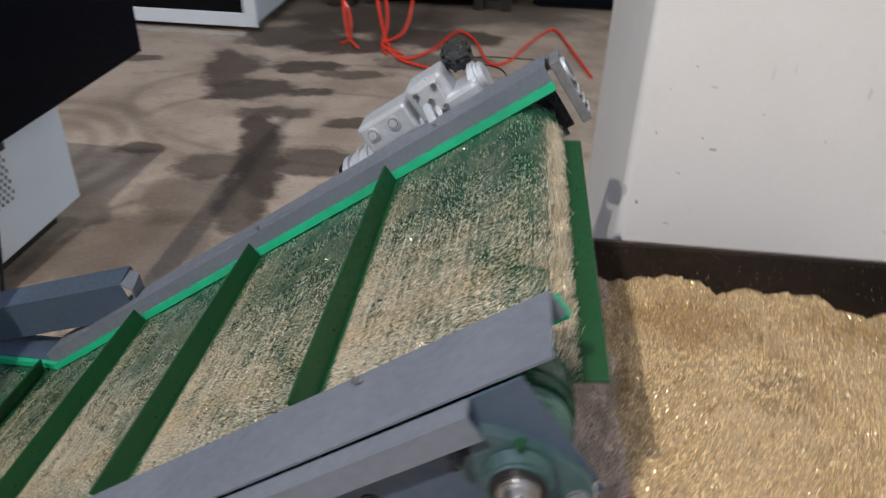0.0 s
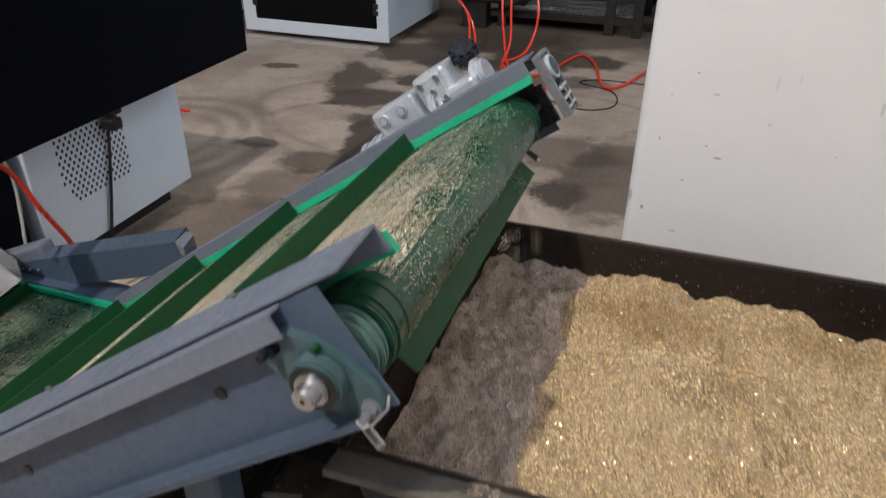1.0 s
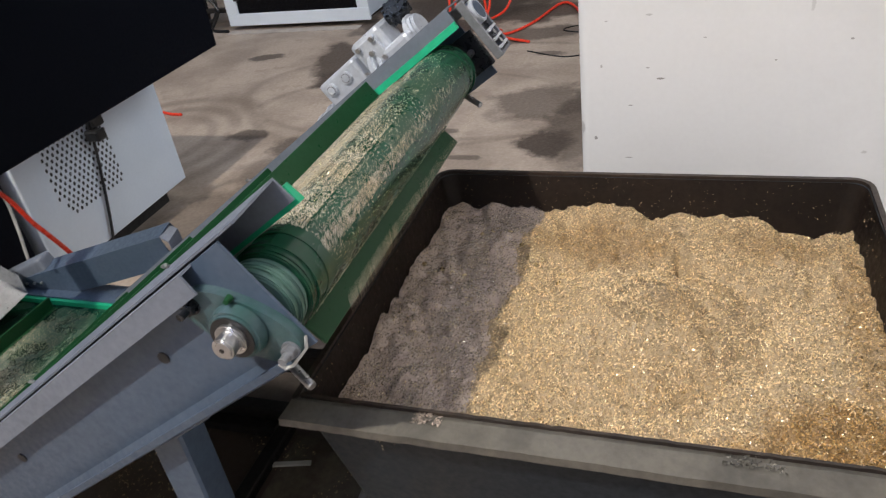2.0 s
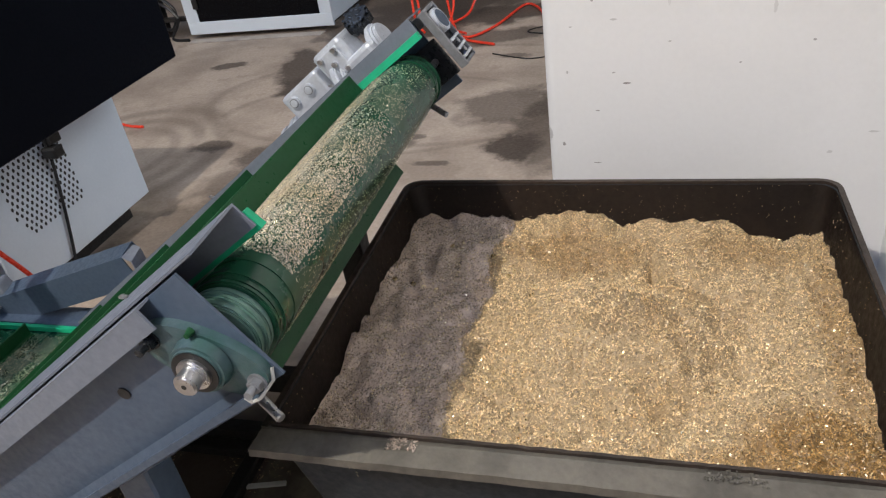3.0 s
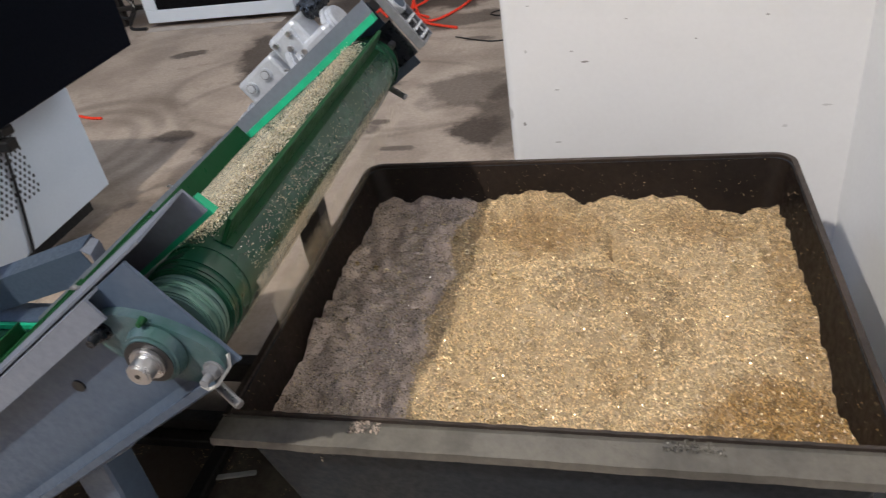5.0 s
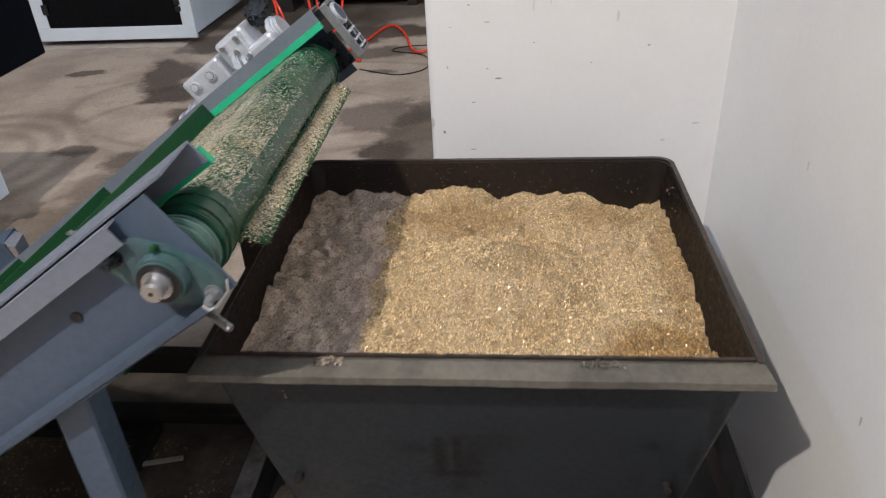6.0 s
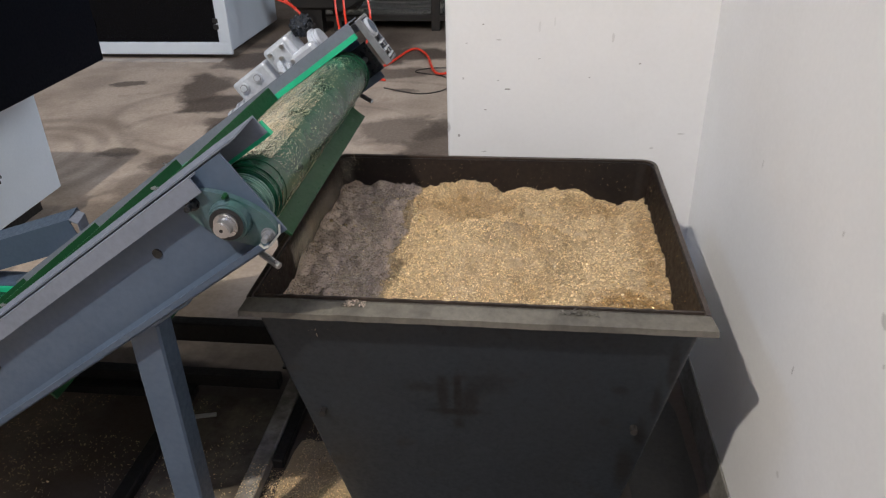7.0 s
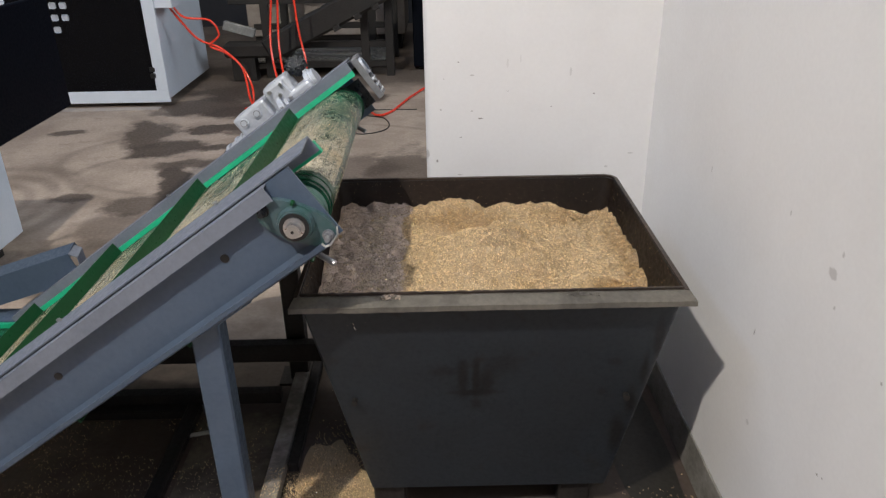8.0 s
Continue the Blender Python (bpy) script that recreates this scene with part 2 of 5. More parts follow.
M = {
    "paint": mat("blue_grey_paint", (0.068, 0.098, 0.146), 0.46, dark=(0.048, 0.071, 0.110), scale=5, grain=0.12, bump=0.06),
    # lighter copy of the frame paint: light on upper faces put into the colour
    "paint_lit": mat("lit_grey_paint", (0.165, 0.185, 0.228), 0.55, dark=(0.12, 0.14, 0.178), scale=7, grain=0.15, bump=0.06),
    "belt": mat("green_belt_rubber", (0.013, 0.066, 0.036), 0.38, dark=(0.055, 0.095, 0.058), scale=13, amount=0.6, grain=0.1, grain_scale=160, bump=0.08, edge=(0.5, 0.7)),
    "cleat": mat("green_cleat_rubber", (0.009, 0.062, 0.021), 0.38, dark=(0.012, 0.07, 0.026), scale=8, grain=0.08, bump=0.04, spec=0.25),
    "strip": mat("bright_green_strip", (0.012, 0.42, 0.21), 0.45, dark=(0.01, 0.3, 0.15), scale=11, amount=0.6, grain=0.08, bump=0.03),
    "brass": mat("brass_chips", (0.67, 0.495, 0.27), 0.36, 0.05, spec=1.0, dark=(0.61, 0.40, 0.17), scale=5, amount=0.5, grain=0.25, island=0.72, bump=0, edge=(0.55, 0.72), patches=DAMP, patch_colour=(0.36, 0.205, 0.058)),
    "heap": mat("brass_chip_heap", (0.53, 0.388, 0.22), 0.5, 0.0, spec=1.0, dark=(0.37, 0.235, 0.085), scale=5, amount=0.55, grain=0.5, grain_scale=260, bump=0.9, bump_scale=260, edge=(0.55, 0.72), patches=DAMP, patch_colour=(0.26, 0.145, 0.042)),
    # greyer brass for the heap's shaded side, shade put into the colour
    "shaded": mat("shaded_grey_chips", (0.385, 0.312, 0.256), 0.42, 0.1, spec=0.8, dark=(0.29, 0.23, 0.185), scale=9, amount=0.5, grain=0.15, grain_scale=240, island=0.75, bump=0.6, bump_scale=260),
    "swarf": mat("pale_brass_swarf", (0.74, 0.675, 0.55), 0.38, 0.35, dark=(0.6, 0.45, 0.24), scale=9, amount=0.5, grain=0.2, island=0.55, bump=0),
    "bright": mat("turned_brass", (0.86, 0.72, 0.45), 0.3, 1.0, scale=20, amount=0.2, grain=0.05, bump=0),
    "bin": mat("dark_bin_paint", (0.017, 0.0235, 0.031), 0.46, dark=(0.0125, 0.0155, 0.019), scale=4, grain=0.2, bump=0.1, spots=((0.012, 0.012, 0.013), 9, 0.60, 0.68), patches=[(c, (1.3 * h[0], h[1], 1.25 * h[2]), a, k) for c, h, a, k in SMUDGES], crisp=(1.6, 1.0), patch_colour=(0.0035, 0.0035, 0.004)),
    "bin_in": mat("oily_bin_inside", (0.027, 0.0195, 0.016), 0.42, dark=(0.062, 0.040, 0.028), scale=6, grain=0.3, bump=0.2),
    "rim": mat("worn_bin_rim", (0.145, 0.133, 0.112), 0.48, 0.3, dark=(0.082, 0.076, 0.066), scale=14, amount=0.8, grain=0.3, bump=0.15),
    "wall": mat("white_wall_paint", (0.765, 0.765, 0.77), 0.6, dark=(0.695, 0.69, 0.69), scale=1.6, amount=0.6, grain=0.03, bump=0.04, crisp=(1.34, 1.12), patches=[(c, tuple(v if v > 0.05 else 0.72 * v for v in h), a, k) for c, h, a, k in SCUFFS], patch_colour=(0.20, 0.185, 0.175)),
    "floor": mat("concrete_floor", (0.43, 0.352, 0.288), 0.55, dark=(0.235, 0.182, 0.143), scale=2.3, amount=0.7, grain=0.2, grain_scale=60, bump=0.1, spots=((0.29, 0.228, 0.182), 6.5, 0.56, 0.70), rings=RINGS, ring_colour=(0.15, 0.115, 0.09), crisp=(1.42, 1.12), patches=[(c, tuple(1.32 * v for v in h), a, k) for c, h, a, k in STAINS_AND_SHADE], patch_colour=(0.058, 0.043, 0.034)),
    "dusty": mat("dusty_steel", (0.40, 0.37, 0.33), 0.6, 0.1, dark=(0.13, 0.115, 0.10), scale=12, amount=0.8, grain=0.3, bump=0.15),
    "plinth": mat("dirty_grey_plinth", (0.25, 0.24, 0.22), 0.65, dark=(0.12, 0.11, 0.095), scale=8, amount=0.8, grain=0.25, bump=0.15),
    "oil": mat("oily_shaded_concrete", (0.022, 0.020, 0.016), 0.42, dark=(0.012, 0.011, 0.009), scale=9, grain=0.3, bump=0.1),
    "chalk": mat("pale_patch", (0.42, 0.37, 0.33), 0.6, scale=7, grain=0.2, bump=0.05),
    "navy": mat("navy_machine_paint", (0.0030, 0.0042, 0.0078), 0.5, dark=(0.0042, 0.0056, 0.0095), scale=2, grain=0.1, bump=0.04, spec=0.06),
    "cabinet": mat("pale_grey_paint", (0.64, 0.70, 0.77), 0.42, dark=(0.57, 0.63, 0.70), scale=3, grain=0.05, bump=0.03),
    "alu": mat("cast_aluminium", (0.62, 0.66, 0.72), 0.38, 0.35, dark=(0.50, 0.53, 0.58), scale=25, grain=0.2, bump=0.25),
    "grey_cast": mat("grey_cast_housing", (0.25, 0.26, 0.28), 0.5, 0.3, dark=(0.16, 0.165, 0.18), scale=18, grain=0.25, bump=0.2),
    "steel": mat("bright_steel", (0.55, 0.55, 0.56), 0.36, 1.0, dark=(0.4, 0.4, 0.41), scale=30, grain=0.15, grain_scale=140, bump=0.06),
    "bearing": mat("teal_bearing_paint", (0.034, 0.088, 0.084), 0.42, dark=(0.07, 0.11, 0.13), scale=16, amount=0.8, grain=0.15, bump=0.25, bump_scale=120),
    "black": mat("black_plastic", (0.012, 0.012, 0.013), 0.4, scale=10, grain=0.1, bump=0.03),
    "dark_steel": mat("dark_steel_frame", (0.016, 0.0145, 0.0135), 0.55, 0.1, dark=(0.032, 0.026, 0.022), scale=7, grain=0.2, bump=0.1),
    "oily": mat("oily_black_casting", (0.012, 0.014, 0.018), 0.3, 0.3, dark=(0.03, 0.034, 0.04), scale=30, grain=0.3, bump=0.3),
    "dirt": mat("oily_dirt", (0.17, 0.14, 0.105), 0.5, dark=(0.06, 0.048, 0.036), scale=9, amount=0.9, grain=0.4, grain_scale=70, bump=0.4),
    "hose": mat("orange_red_hose", (0.80, 0.055, 0.025), 0.3, dark=(0.65, 0.04, 0.02), scale=8, grain=0.04, bump=0),
    "wire": mat("pale_wire", (0.5, 0.5, 0.48), 0.45, scale=9, grain=0.05, bump=0),
    "clear": mat("scuffed_film", (0.30, 0.31, 0.30), 0.22, 0.3, dark=(0.10, 0.10, 0.10), scale=5, grain=0.1, bump=0.25, bump_scale=14),
    "glass_dark": mat("black_door_sheet", (0.0028, 0.0032, 0.0046), 0.22, dark=(0.002, 0.0024, 0.0034), scale=4, grain=0.08, bump=0.0, spec=0.15),
    "rubber": mat("pale_grey_rings", (0.10, 0.18, 0.155), 0.5, dark=(0.03, 0.11, 0.075), scale=20, grain=0.15, bump=0.05),
    "ceiling": mat("hall_ceiling", (0.20, 0.21, 0.23), 0.8, scale=1, grain=0.05, bump=0),
    "hall": mat("hall_wall", (0.09, 0.09, 0.095), 0.8, scale=1, grain=0.05, bump=0.02),
}


# ---- mesh helpers ----
def part(name, bm, material, parent=None, label="", m=None, smooth=False):
    """Links a bmesh, built in the world's metres, as one mesh under a thing or under a part."""
    me = bpy.data.meshes.new(name)
    bmesh.ops.recalc_face_normals(bm, faces=bm.faces)
    bm.to_mesh(me)
    bm.free()
    me.materials.append(M[material])
    if smooth:
        me.shade_smooth()
        me.set_sharp_from_angle(angle=radians(35))
    return place(name, me, parent, label, m)


def place(name, me, parent=None, label="", m=None):
    ob = new(name, me)
    ob.parent = parent
    base = Matrix.Translation(-parent.location) if parent and parent.type == "EMPTY" else Matrix()
    ob.matrix_basis = base @ (m or Matrix())
    if label:
        ob["label"] = label
    return ob


def thing(name, at, label, category, group="", kind=""):
    ob = new(name)
    ob.location = at
    ob.empty_display_size = 0.05
    return tagged(ob, label, category, group, kind)


def box(bm, x0, x1, y0, y1, z0, z1, bevel=0.0, m=None, seg=1):
    made = bmesh.ops.create_cube(bm, size=1.0)
    mm = Matrix.LocRotScale(((x0 + x1) / 2, (y0 + y1) / 2, (z0 + z1) / 2), None, (x1 - x0, y1 - y0, z1 - z0))
    bmesh.ops.transform(bm, matrix=(m or Matrix()) @ mm, verts=made["verts"])
    if bevel:
        edges = list({e for v in made["verts"] for e in v.link_edges})
        bmesh.ops.bevel(bm, geom=edges, offset=bevel, segments=seg, affect="EDGES", profile=0.5)
    return bm


def boxed(*a, **k):
    return box(bmesh.new(), *a, **k)


def rod(bm, p, q, r, seg=16, r2=None, bevel=0.0):
    p, q = Vector(p), Vector(q)
    made = bmesh.ops.create_cone(bm, cap_ends=True, segments=seg, radius1=r, radius2=r if r2 is None else r2, depth=(q - p).length)
    turn = (q - p).to_track_quat("Z", "Y").to_matrix().to_4x4()
    bmesh.ops.transform(bm, matrix=Matrix.Translation((p + q) / 2) @ turn, verts=made["verts"])
    if bevel:
        rim = [e for e in {e for v in made["verts"] for e in v.link_edges} if any(len(f.verts) > 4 for f in e.link_faces)]
        bmesh.ops.bevel(bm, geom=rim, offset=bevel, segments=2, affect="EDGES")
    return bm


def prism(bm, outline, y0, y1):
    """An outline in x and z, drawn out from y0 to y1."""
    a = [bm.verts.new((x, y0, z)) for x, z in outline]
    b = [bm.verts.new((x, y1, z)) for x, z in outline]
    bm.faces.new(a)
    bm.faces.new(b[::-1])
    for i in range(len(a)):
        j = (i + 1) % len(a)
        bm.faces.new((a[j], a[i], b[i], b[j]))
    return bm


def tube(points, r, seg=8, steps=6):
    """A round hose through the points, smoothed."""
    pts = [Vector(p) for p in points]
    path = []
    for i in range(len(pts) - 1):
        p0, p1, p2, p3 = pts[max(i - 1, 0)], pts[i], pts[i + 1], pts[min(i + 2, len(pts) - 1)]
        for k in range(steps):
            t = k / steps
            path.append(0.5 * (2 * p1 + (p2 - p0) * t + (2 * p0 - 5 * p1 + 4 * p2 - p3) * t * t + (3 * p1 - p0 - 3 * p2 + p3) * t**3))
    path.append(pts[-1])
    bm = bmesh.new()
    rings = []
    for i, p in enumerate(path):
        d = (path[min(i + 1, len(path) - 1)] - path[max(i - 1, 0)]).normalized()
        side = d.cross(Vector((0.31, 0.17, 0.93))).normalized()
        up = side.cross(d)
        rings.append([bm.verts.new(p + r * (math.cos(a) * side + math.sin(a) * up)) for a in (2 * math.pi * k / seg for k in range(seg))])
    for a, b in zip(rings, rings[1:]):
        for k in range(seg):
            bm.faces.new((a[k], a[(k + 1) % seg], b[(k + 1) % seg], b[k]))
    bm.faces.new(rings[0][::-1])
    bm.faces.new(rings[-1])
    return bm


# ---- conveyor plan ----
SLOPE = radians(35.0)
U, N = Vector((math.cos(SLOPE), 0, math.sin(SLOPE))), Vector((-math.sin(SLOPE), 0, math.cos(SLOPE)))
HEAD = Vector((0.240, 0, 0.900))
R = 0.053
R_TURN = 0.0430                                   # turning radius on the drum, below R to fit cleats to the camera's view
DROOP, SLACK = radians(24), 0.15                # sag of the return run behind the drum
LOW_Z = 0.222
BEND = -(HEAD.z + R * N.z - LOW_Z) / U.z          # along the slope, from the head to the bend
BELT_Y = (0.850, 1.572)
PACE, PITCH, FIRST = 0.0605, 0.344, -0.253        # belt speed, cleat spacing, place of one cleat at the start


def un(u, n, y=0.0):
    """A place on the slope: u metres up it from the head shaft, n metres off its line."""
    p = HEAD + U * u + N * n
    return Vector((p.x, y, p.z))


def belt_pose(s, y=0.0, lift=0.0):
    """The pose of a piece riding on the belt, s metres past the head's tangent point: x along the belt, z off it."""
    if s <= BEND:
        p, a = HEAD + U * BEND + N * R, 0.0
        p = Vector((p.x + (s - BEND), 0, p.z))
    elif s <= 0:
        p, a = HEAD + U * s + N * R, SLOPE
    elif s <= (math.pi - DROOP) * R_TURN:
        a = SLOPE - s / R_TURN
        p = HEAD + R * Vector((-math.sin(a), 0, math.cos(a)))
    else:
        # the slack return run hangs below the frame's line, then comes back to it
        far = s - (math.pi - DROOP) * R_TURN
        a = SLOPE - math.pi + DROOP
        p = HEAD + R * Vector((-math.sin(a), 0, math.cos(a)))
        for k in range(20):
            a = SLOPE - math.pi + DROOP * max(0.0, 1 - far * (k + 0.5) / 20 / SLACK)
            p = p + far / 20 * Vector((math.cos(a), 0, math.sin(a)))
        a = SLOPE - math.pi + DROOP * max(0.0, 1 - far / SLACK)
    p = p + lift * Vector((-math.sin(a), 0, math.cos(a)))
    return Matrix.Translation((p.x, y, p.z)) @ Matrix.Rotation(-a, 4, "Y")


# ---- floor, walls, ceiling ----
def build_setting():
    floor = tagged(part("floor", boxed(-7, 5, -5, 9, -0.12, 0), "floor"), "stained bare concrete hall floor with shade painted round the bin", "floor", kind="structure")
    # white block wall: return face at its end, rounded corner, inner corner with the side wall
    bm = bmesh.new()
    r, x0, x1, y0, y1 = 0.022, 0.463, 1.165, 1.780, 2.44
    pts = [(x0 + r - r * math.cos(a), y0 + r - r * math.sin(a)) for a in (radians(15 * k) for k in range(7))]
    pts = pts + [(x1, y0), (x1, y1), (x0, y1)]
    low = [bm.verts.new((x, y, 0)) for x, y in pts]
    top = [bm.verts.new((x, y, 3.2)) for x, y in pts]
    bm.faces.new(low[::-1]), bm.faces.new(top)
    for i in range(len(pts)):
        j = (i + 1) % len(pts)
        bm.faces.new((low[i], low[j], top[j], top[i]))
    tagged(part("wall_north", bm, "wall", smooth=True), "scuffed white painted wall end", "wall", kind="structure")
    tagged(part("wall_east", boxed(1.165, 1.40, -4.8, 2.44, 0, 3.2), "wall"), "scuffed white painted side wall", "wall", kind="structure")
    tagged(part("baseboard", boxed(1.159, 1.165, -4.8, 1.78, 0, 0.120, bevel=0.002), "plinth"), "dirty grey plinth along the white wall", "baseboard", kind="structure")
    tagged(part("hall_wall_north", boxed(-7, 5, 9, 9.2, 0, 6.6), "hall"), "plain hall wall", "wall", kind="structure")
    # rest of the shell is unseen: added to enclose the hall, dark against bounce
    tagged(part("hall_wall_south", boxed(-7, 5, -5.2, -5, 0, 6.6), "hall"), "plain hall wall", "wall", kind="structure")
    tagged(part("hall_wall_west", boxed(-7.2, -7, -5, 9, 0, 6.6), "hall"), "plain hall wall", "wall", kind="structure")
    tagged(part("hall_wall_east", boxed(5, 5.2, -5, 9, 0, 6.6), "hall"), "plain hall wall", "wall", kind="structure")
    tagged(part("ceiling", boxed(-7, 5, -5, 9, 6.6, 6.7), "ceiling"), "plain unseen hall ceiling", "ceiling", kind="structure")


build_setting()


def blob(cx, cy, rx, ry, turn, seed, z=0.002, rough=0.25):
    bm = bmesh.new()
    rnd = random.Random(seed)
    ph = [rnd.uniform(0, 6.28) for _ in range(4)]
    ring = []
    for k in range(40):
        a = 2 * math.pi * k / 40
        q = 1 + rough * (0.5 * math.sin(2 * a + ph[0]) + 0.4 * math.sin(3 * a + ph[1]) + 0.3 * math.sin(5 * a + ph[2]) + 0.25 * math.sin(9 * a + ph[3]))
        x, y = rx * q * math.cos(a), ry * q * math.sin(a)
        c, s = math.cos(turn), math.sin(turn)
        ring.append(bm.verts.new((cx + c * x - s * y, cy + s * x + c * y, z)))
    bm.faces.new(ring)
    return bm


# ---- chips of metal ----
def flakes(places, seed, long=(0.0025, 0.0065), wide=(0.0010, 0.0022), lie=0.6, material="brass", glint=0.12):
    """Curled chips at the places (points with normals up): each a bent strip of two quads."""
    rng = np.random.default_rng(seed)
    n = len(places)
    verts = np.zeros((n, 6, 3))
    l, w = rng.uniform(*long, n), rng.uniform(*wide, n)
    yaw, tilt, roll = rng.uniform(0, 6.283, n), rng.normal(0, lie, n), rng.normal(0, lie, n)
    curl = rng.uniform(0.1, 0.45, n) * l
    local = np.stack([np.stack([-l / 2, -w / 2, -curl / 2], 1), np.stack([-l / 2, w / 2, -curl / 2], 1), np.stack([0 * l, -w / 2, curl / 2], 1),
                      np.stack([0 * l, w / 2, curl / 2], 1), np.stack([l / 2, -w / 2, -curl / 2], 1), np.stack([l / 2, w / 2, -curl / 2], 1)], 1)
    cy, sy, ct, st, cr, sr = np.cos(yaw), np.sin(yaw), np.cos(tilt), np.sin(tilt), np.cos(roll), np.sin(roll)
    x, y, z = local[..., 0], local[..., 1], local[..., 2]
    y, z = y * cr[:, None] - z * sr[:, None], y * sr[:, None] + z * cr[:, None]
    x, z = x * ct[:, None] + z * st[:, None], -x * st[:, None] + z * ct[:, None]
    x, y = x * cy[:, None] - y * sy[:, None], x * sy[:, None] + y * cy[:, None]
    verts = np.stack([x, y, z], -1) + np.asarray(places)[:, None]
    base = (np.arange(n) * 6)[:, None]
    quads = np.concatenate([base + [0, 1, 3, 2], base + [2, 3, 5, 4]])
    me = bpy.data.meshes.new("chips")
    me.from_pydata(verts.reshape(-1, 3).tolist(), [], quads.tolist())
    me.materials.append(M[material])
    me.materials.append(M["bright"])
    pick = (rng.random(n) < glint).astype(np.int32)
    me.polygons.foreach_set("material_index", np.concatenate([pick, pick]))
    return me


# ---- dump bin ----
def corner_ring(x0, x1, y0, y1, front, back, seg=5):
    """Plan of the bin at one height: small turns at the front corners, wide ones at the back."""
    pts = []
    for cx, cy, r, a0 in ((x0 + front, y0 + front, front, 180), (x1 - front, y0 + front, front, 270), (x1 - back, y1 - back, back, 0), (x0 + back, y1 - back, back, 90)):
        for k in range(seg + 1):
            a = radians(a0 + 90 * k / seg)
            pts.append((cx + r * math.cos(a), cy + r * math.sin(a)))
    return pts


BIN_TOP, BIN_LOW = (0.203, 1.006, 0.868, 1.560, 0.686), (0.3166, 0.905, 0.9588, 1.440, 0.090)


def build_bin():
    bin_ = thing("dump_bin", (0.605, 1.198, 0), "dark painted steel dump bin full of brass chips", "bin")
    top, low = BIN_TOP, BIN_LOW

    def level(bm, k, d, up=0.0):
        x0, x1, y0, y1, z = [p + (q - p) * k for p, q in zip(top, low)]
        return [bm.verts.new((x, y, z + up)) for x, y in corner_ring(x0 + d, x1 - d, y0 + d, y1 - d, 0.010, 0.032)]

    def bands(bm, rings):
        for a, b in zip(rings, rings[1:]):
            for k in range(len(a)):
                j = (k + 1) % len(a)
                bm.faces.new((a[k], a[j], b[j], b[k]))

    bm = bmesh.new()
    rings = [level(bm, 1, 0.004, 0.004), level(bm, 0, 0.004), level(bm, 0, 0), level(bm, 1, 0)]
    bands(bm, rings)
    bm.faces.new(rings[0])
    bm.faces.new(rings[-1])
    part("body", bm, "bin", bin_, smooth=True)
    bm = bmesh.new()
    bands(bm, [level(bm, 0, 0.0045), level(bm, 0.3, 0.0045)])
    bmesh.ops.solidify(bm, geom=bm.faces[:], thickness=0.001)
    part("lining", bm, "bin_in", bin_, "oily brown inside faces", smooth=True)
    # thin folded edge round the sides and the back
    X0, X1, Y0, Y1, Z = 0.196, 1.012, 0.872, 1.567, 0.692
    outer = corner_ring(X0, X1, Y0 - 0.02, Y1, 0.0, 0.036)[6:]
    inner = corner_ring(X0 + 0.009, X1 - 0.009, Y0 - 0.02, Y1 - 0.009, 0.0, 0.027)[6:]
    outer, inner = [(X1, Y0)] + outer[6:] + [(X0, Y0)], [(X1 - 0.009, Y0)] + inner[6:] + [(X0 + 0.009, Y0)]
    bm = bmesh.new()
    prev = None
    for (ox, oy), (ix, iy) in zip(outer, inner):
        row = [bm.verts.new(p) for p in ((ox, oy, Z - 0.014), (ox, oy, Z), (ix, iy, Z), (ix, iy, Z - 0.014))]
        if prev:
            for k in range(4):
                bm.faces.new((prev[k], prev[(k + 1) % 4], row[(k + 1) % 4], row[k]))
        else:
            bm.faces.new(row)
        prev = row
    bm.faces.new(prev[::-1])
    part("rim_edge", bm, "bin_in", bin_, "thin dark folded rim")
    # front flange: leans outwards, mitred ends, turned-down lip, a little battered
    bm = bmesh.new()
    prev = None
    for k in range(41):
        f = k / 40
        dent = 0.0007 * noise.noise(Vector((f * 9, 3.1, 0))) + 0.0005 * noise.noise(Vector((f * 37, 7.7, 0)))
        row = [bm.verts.new((a + (b - a) * f, y + dent * q, z + dent)) for a, b, y, z, q in
               ((0.203, 1.006, 0.876, 0.690, 0), (0.198, 1.012, 0.868, 0.691, 0.4), (0.190, 1.020, 0.839, 0.682, 1.5), (0.190, 1.020, 0.837, 0.671, 1.5))]
        if prev:
            for j in range(3):
                bm.faces.new((prev[j], prev[j + 1], row[j + 1], row[j]))
        prev = row
    bmesh.ops.recalc_face_normals(bm, faces=bm.faces)
    bmesh.ops.solidify(bm, geom=bm.faces[:], thickness=0.004)
    part("front_flange", bm, "rim", bin_, "worn grey front flange")
    # raw upper edge of the front sheet, torn in places
    bm = bmesh.new()
    for x0, x1 in ((0.210, 1.000),):
        steps = 70
        rows = []
        for k in range(steps + 1):
            x = x0 + (x1 - x0) * k / steps
            z = 0.6955 + 0.0022 * noise.noise(Vector((x * 60, 1.0, 5.0)))
            rows.append([bm.verts.new(p) for p in ((x, 0.8745, 0.684), (x, 0.8745, z), (x, 0.8790, z), (x, 0.8790, 0.684))])
        for a, b in zip(rows, rows[1:]):
            for j in range(4):
                bm.faces.new((a[j], a[(j + 1) % 4], b[(j + 1) % 4], b[j]))
        bm.faces.new(rows[0])
        bm.faces.new(rows[-1][::-1])
    part("sheet_edge", bm, "bin_in", bin_, "ragged dark sheet edge")
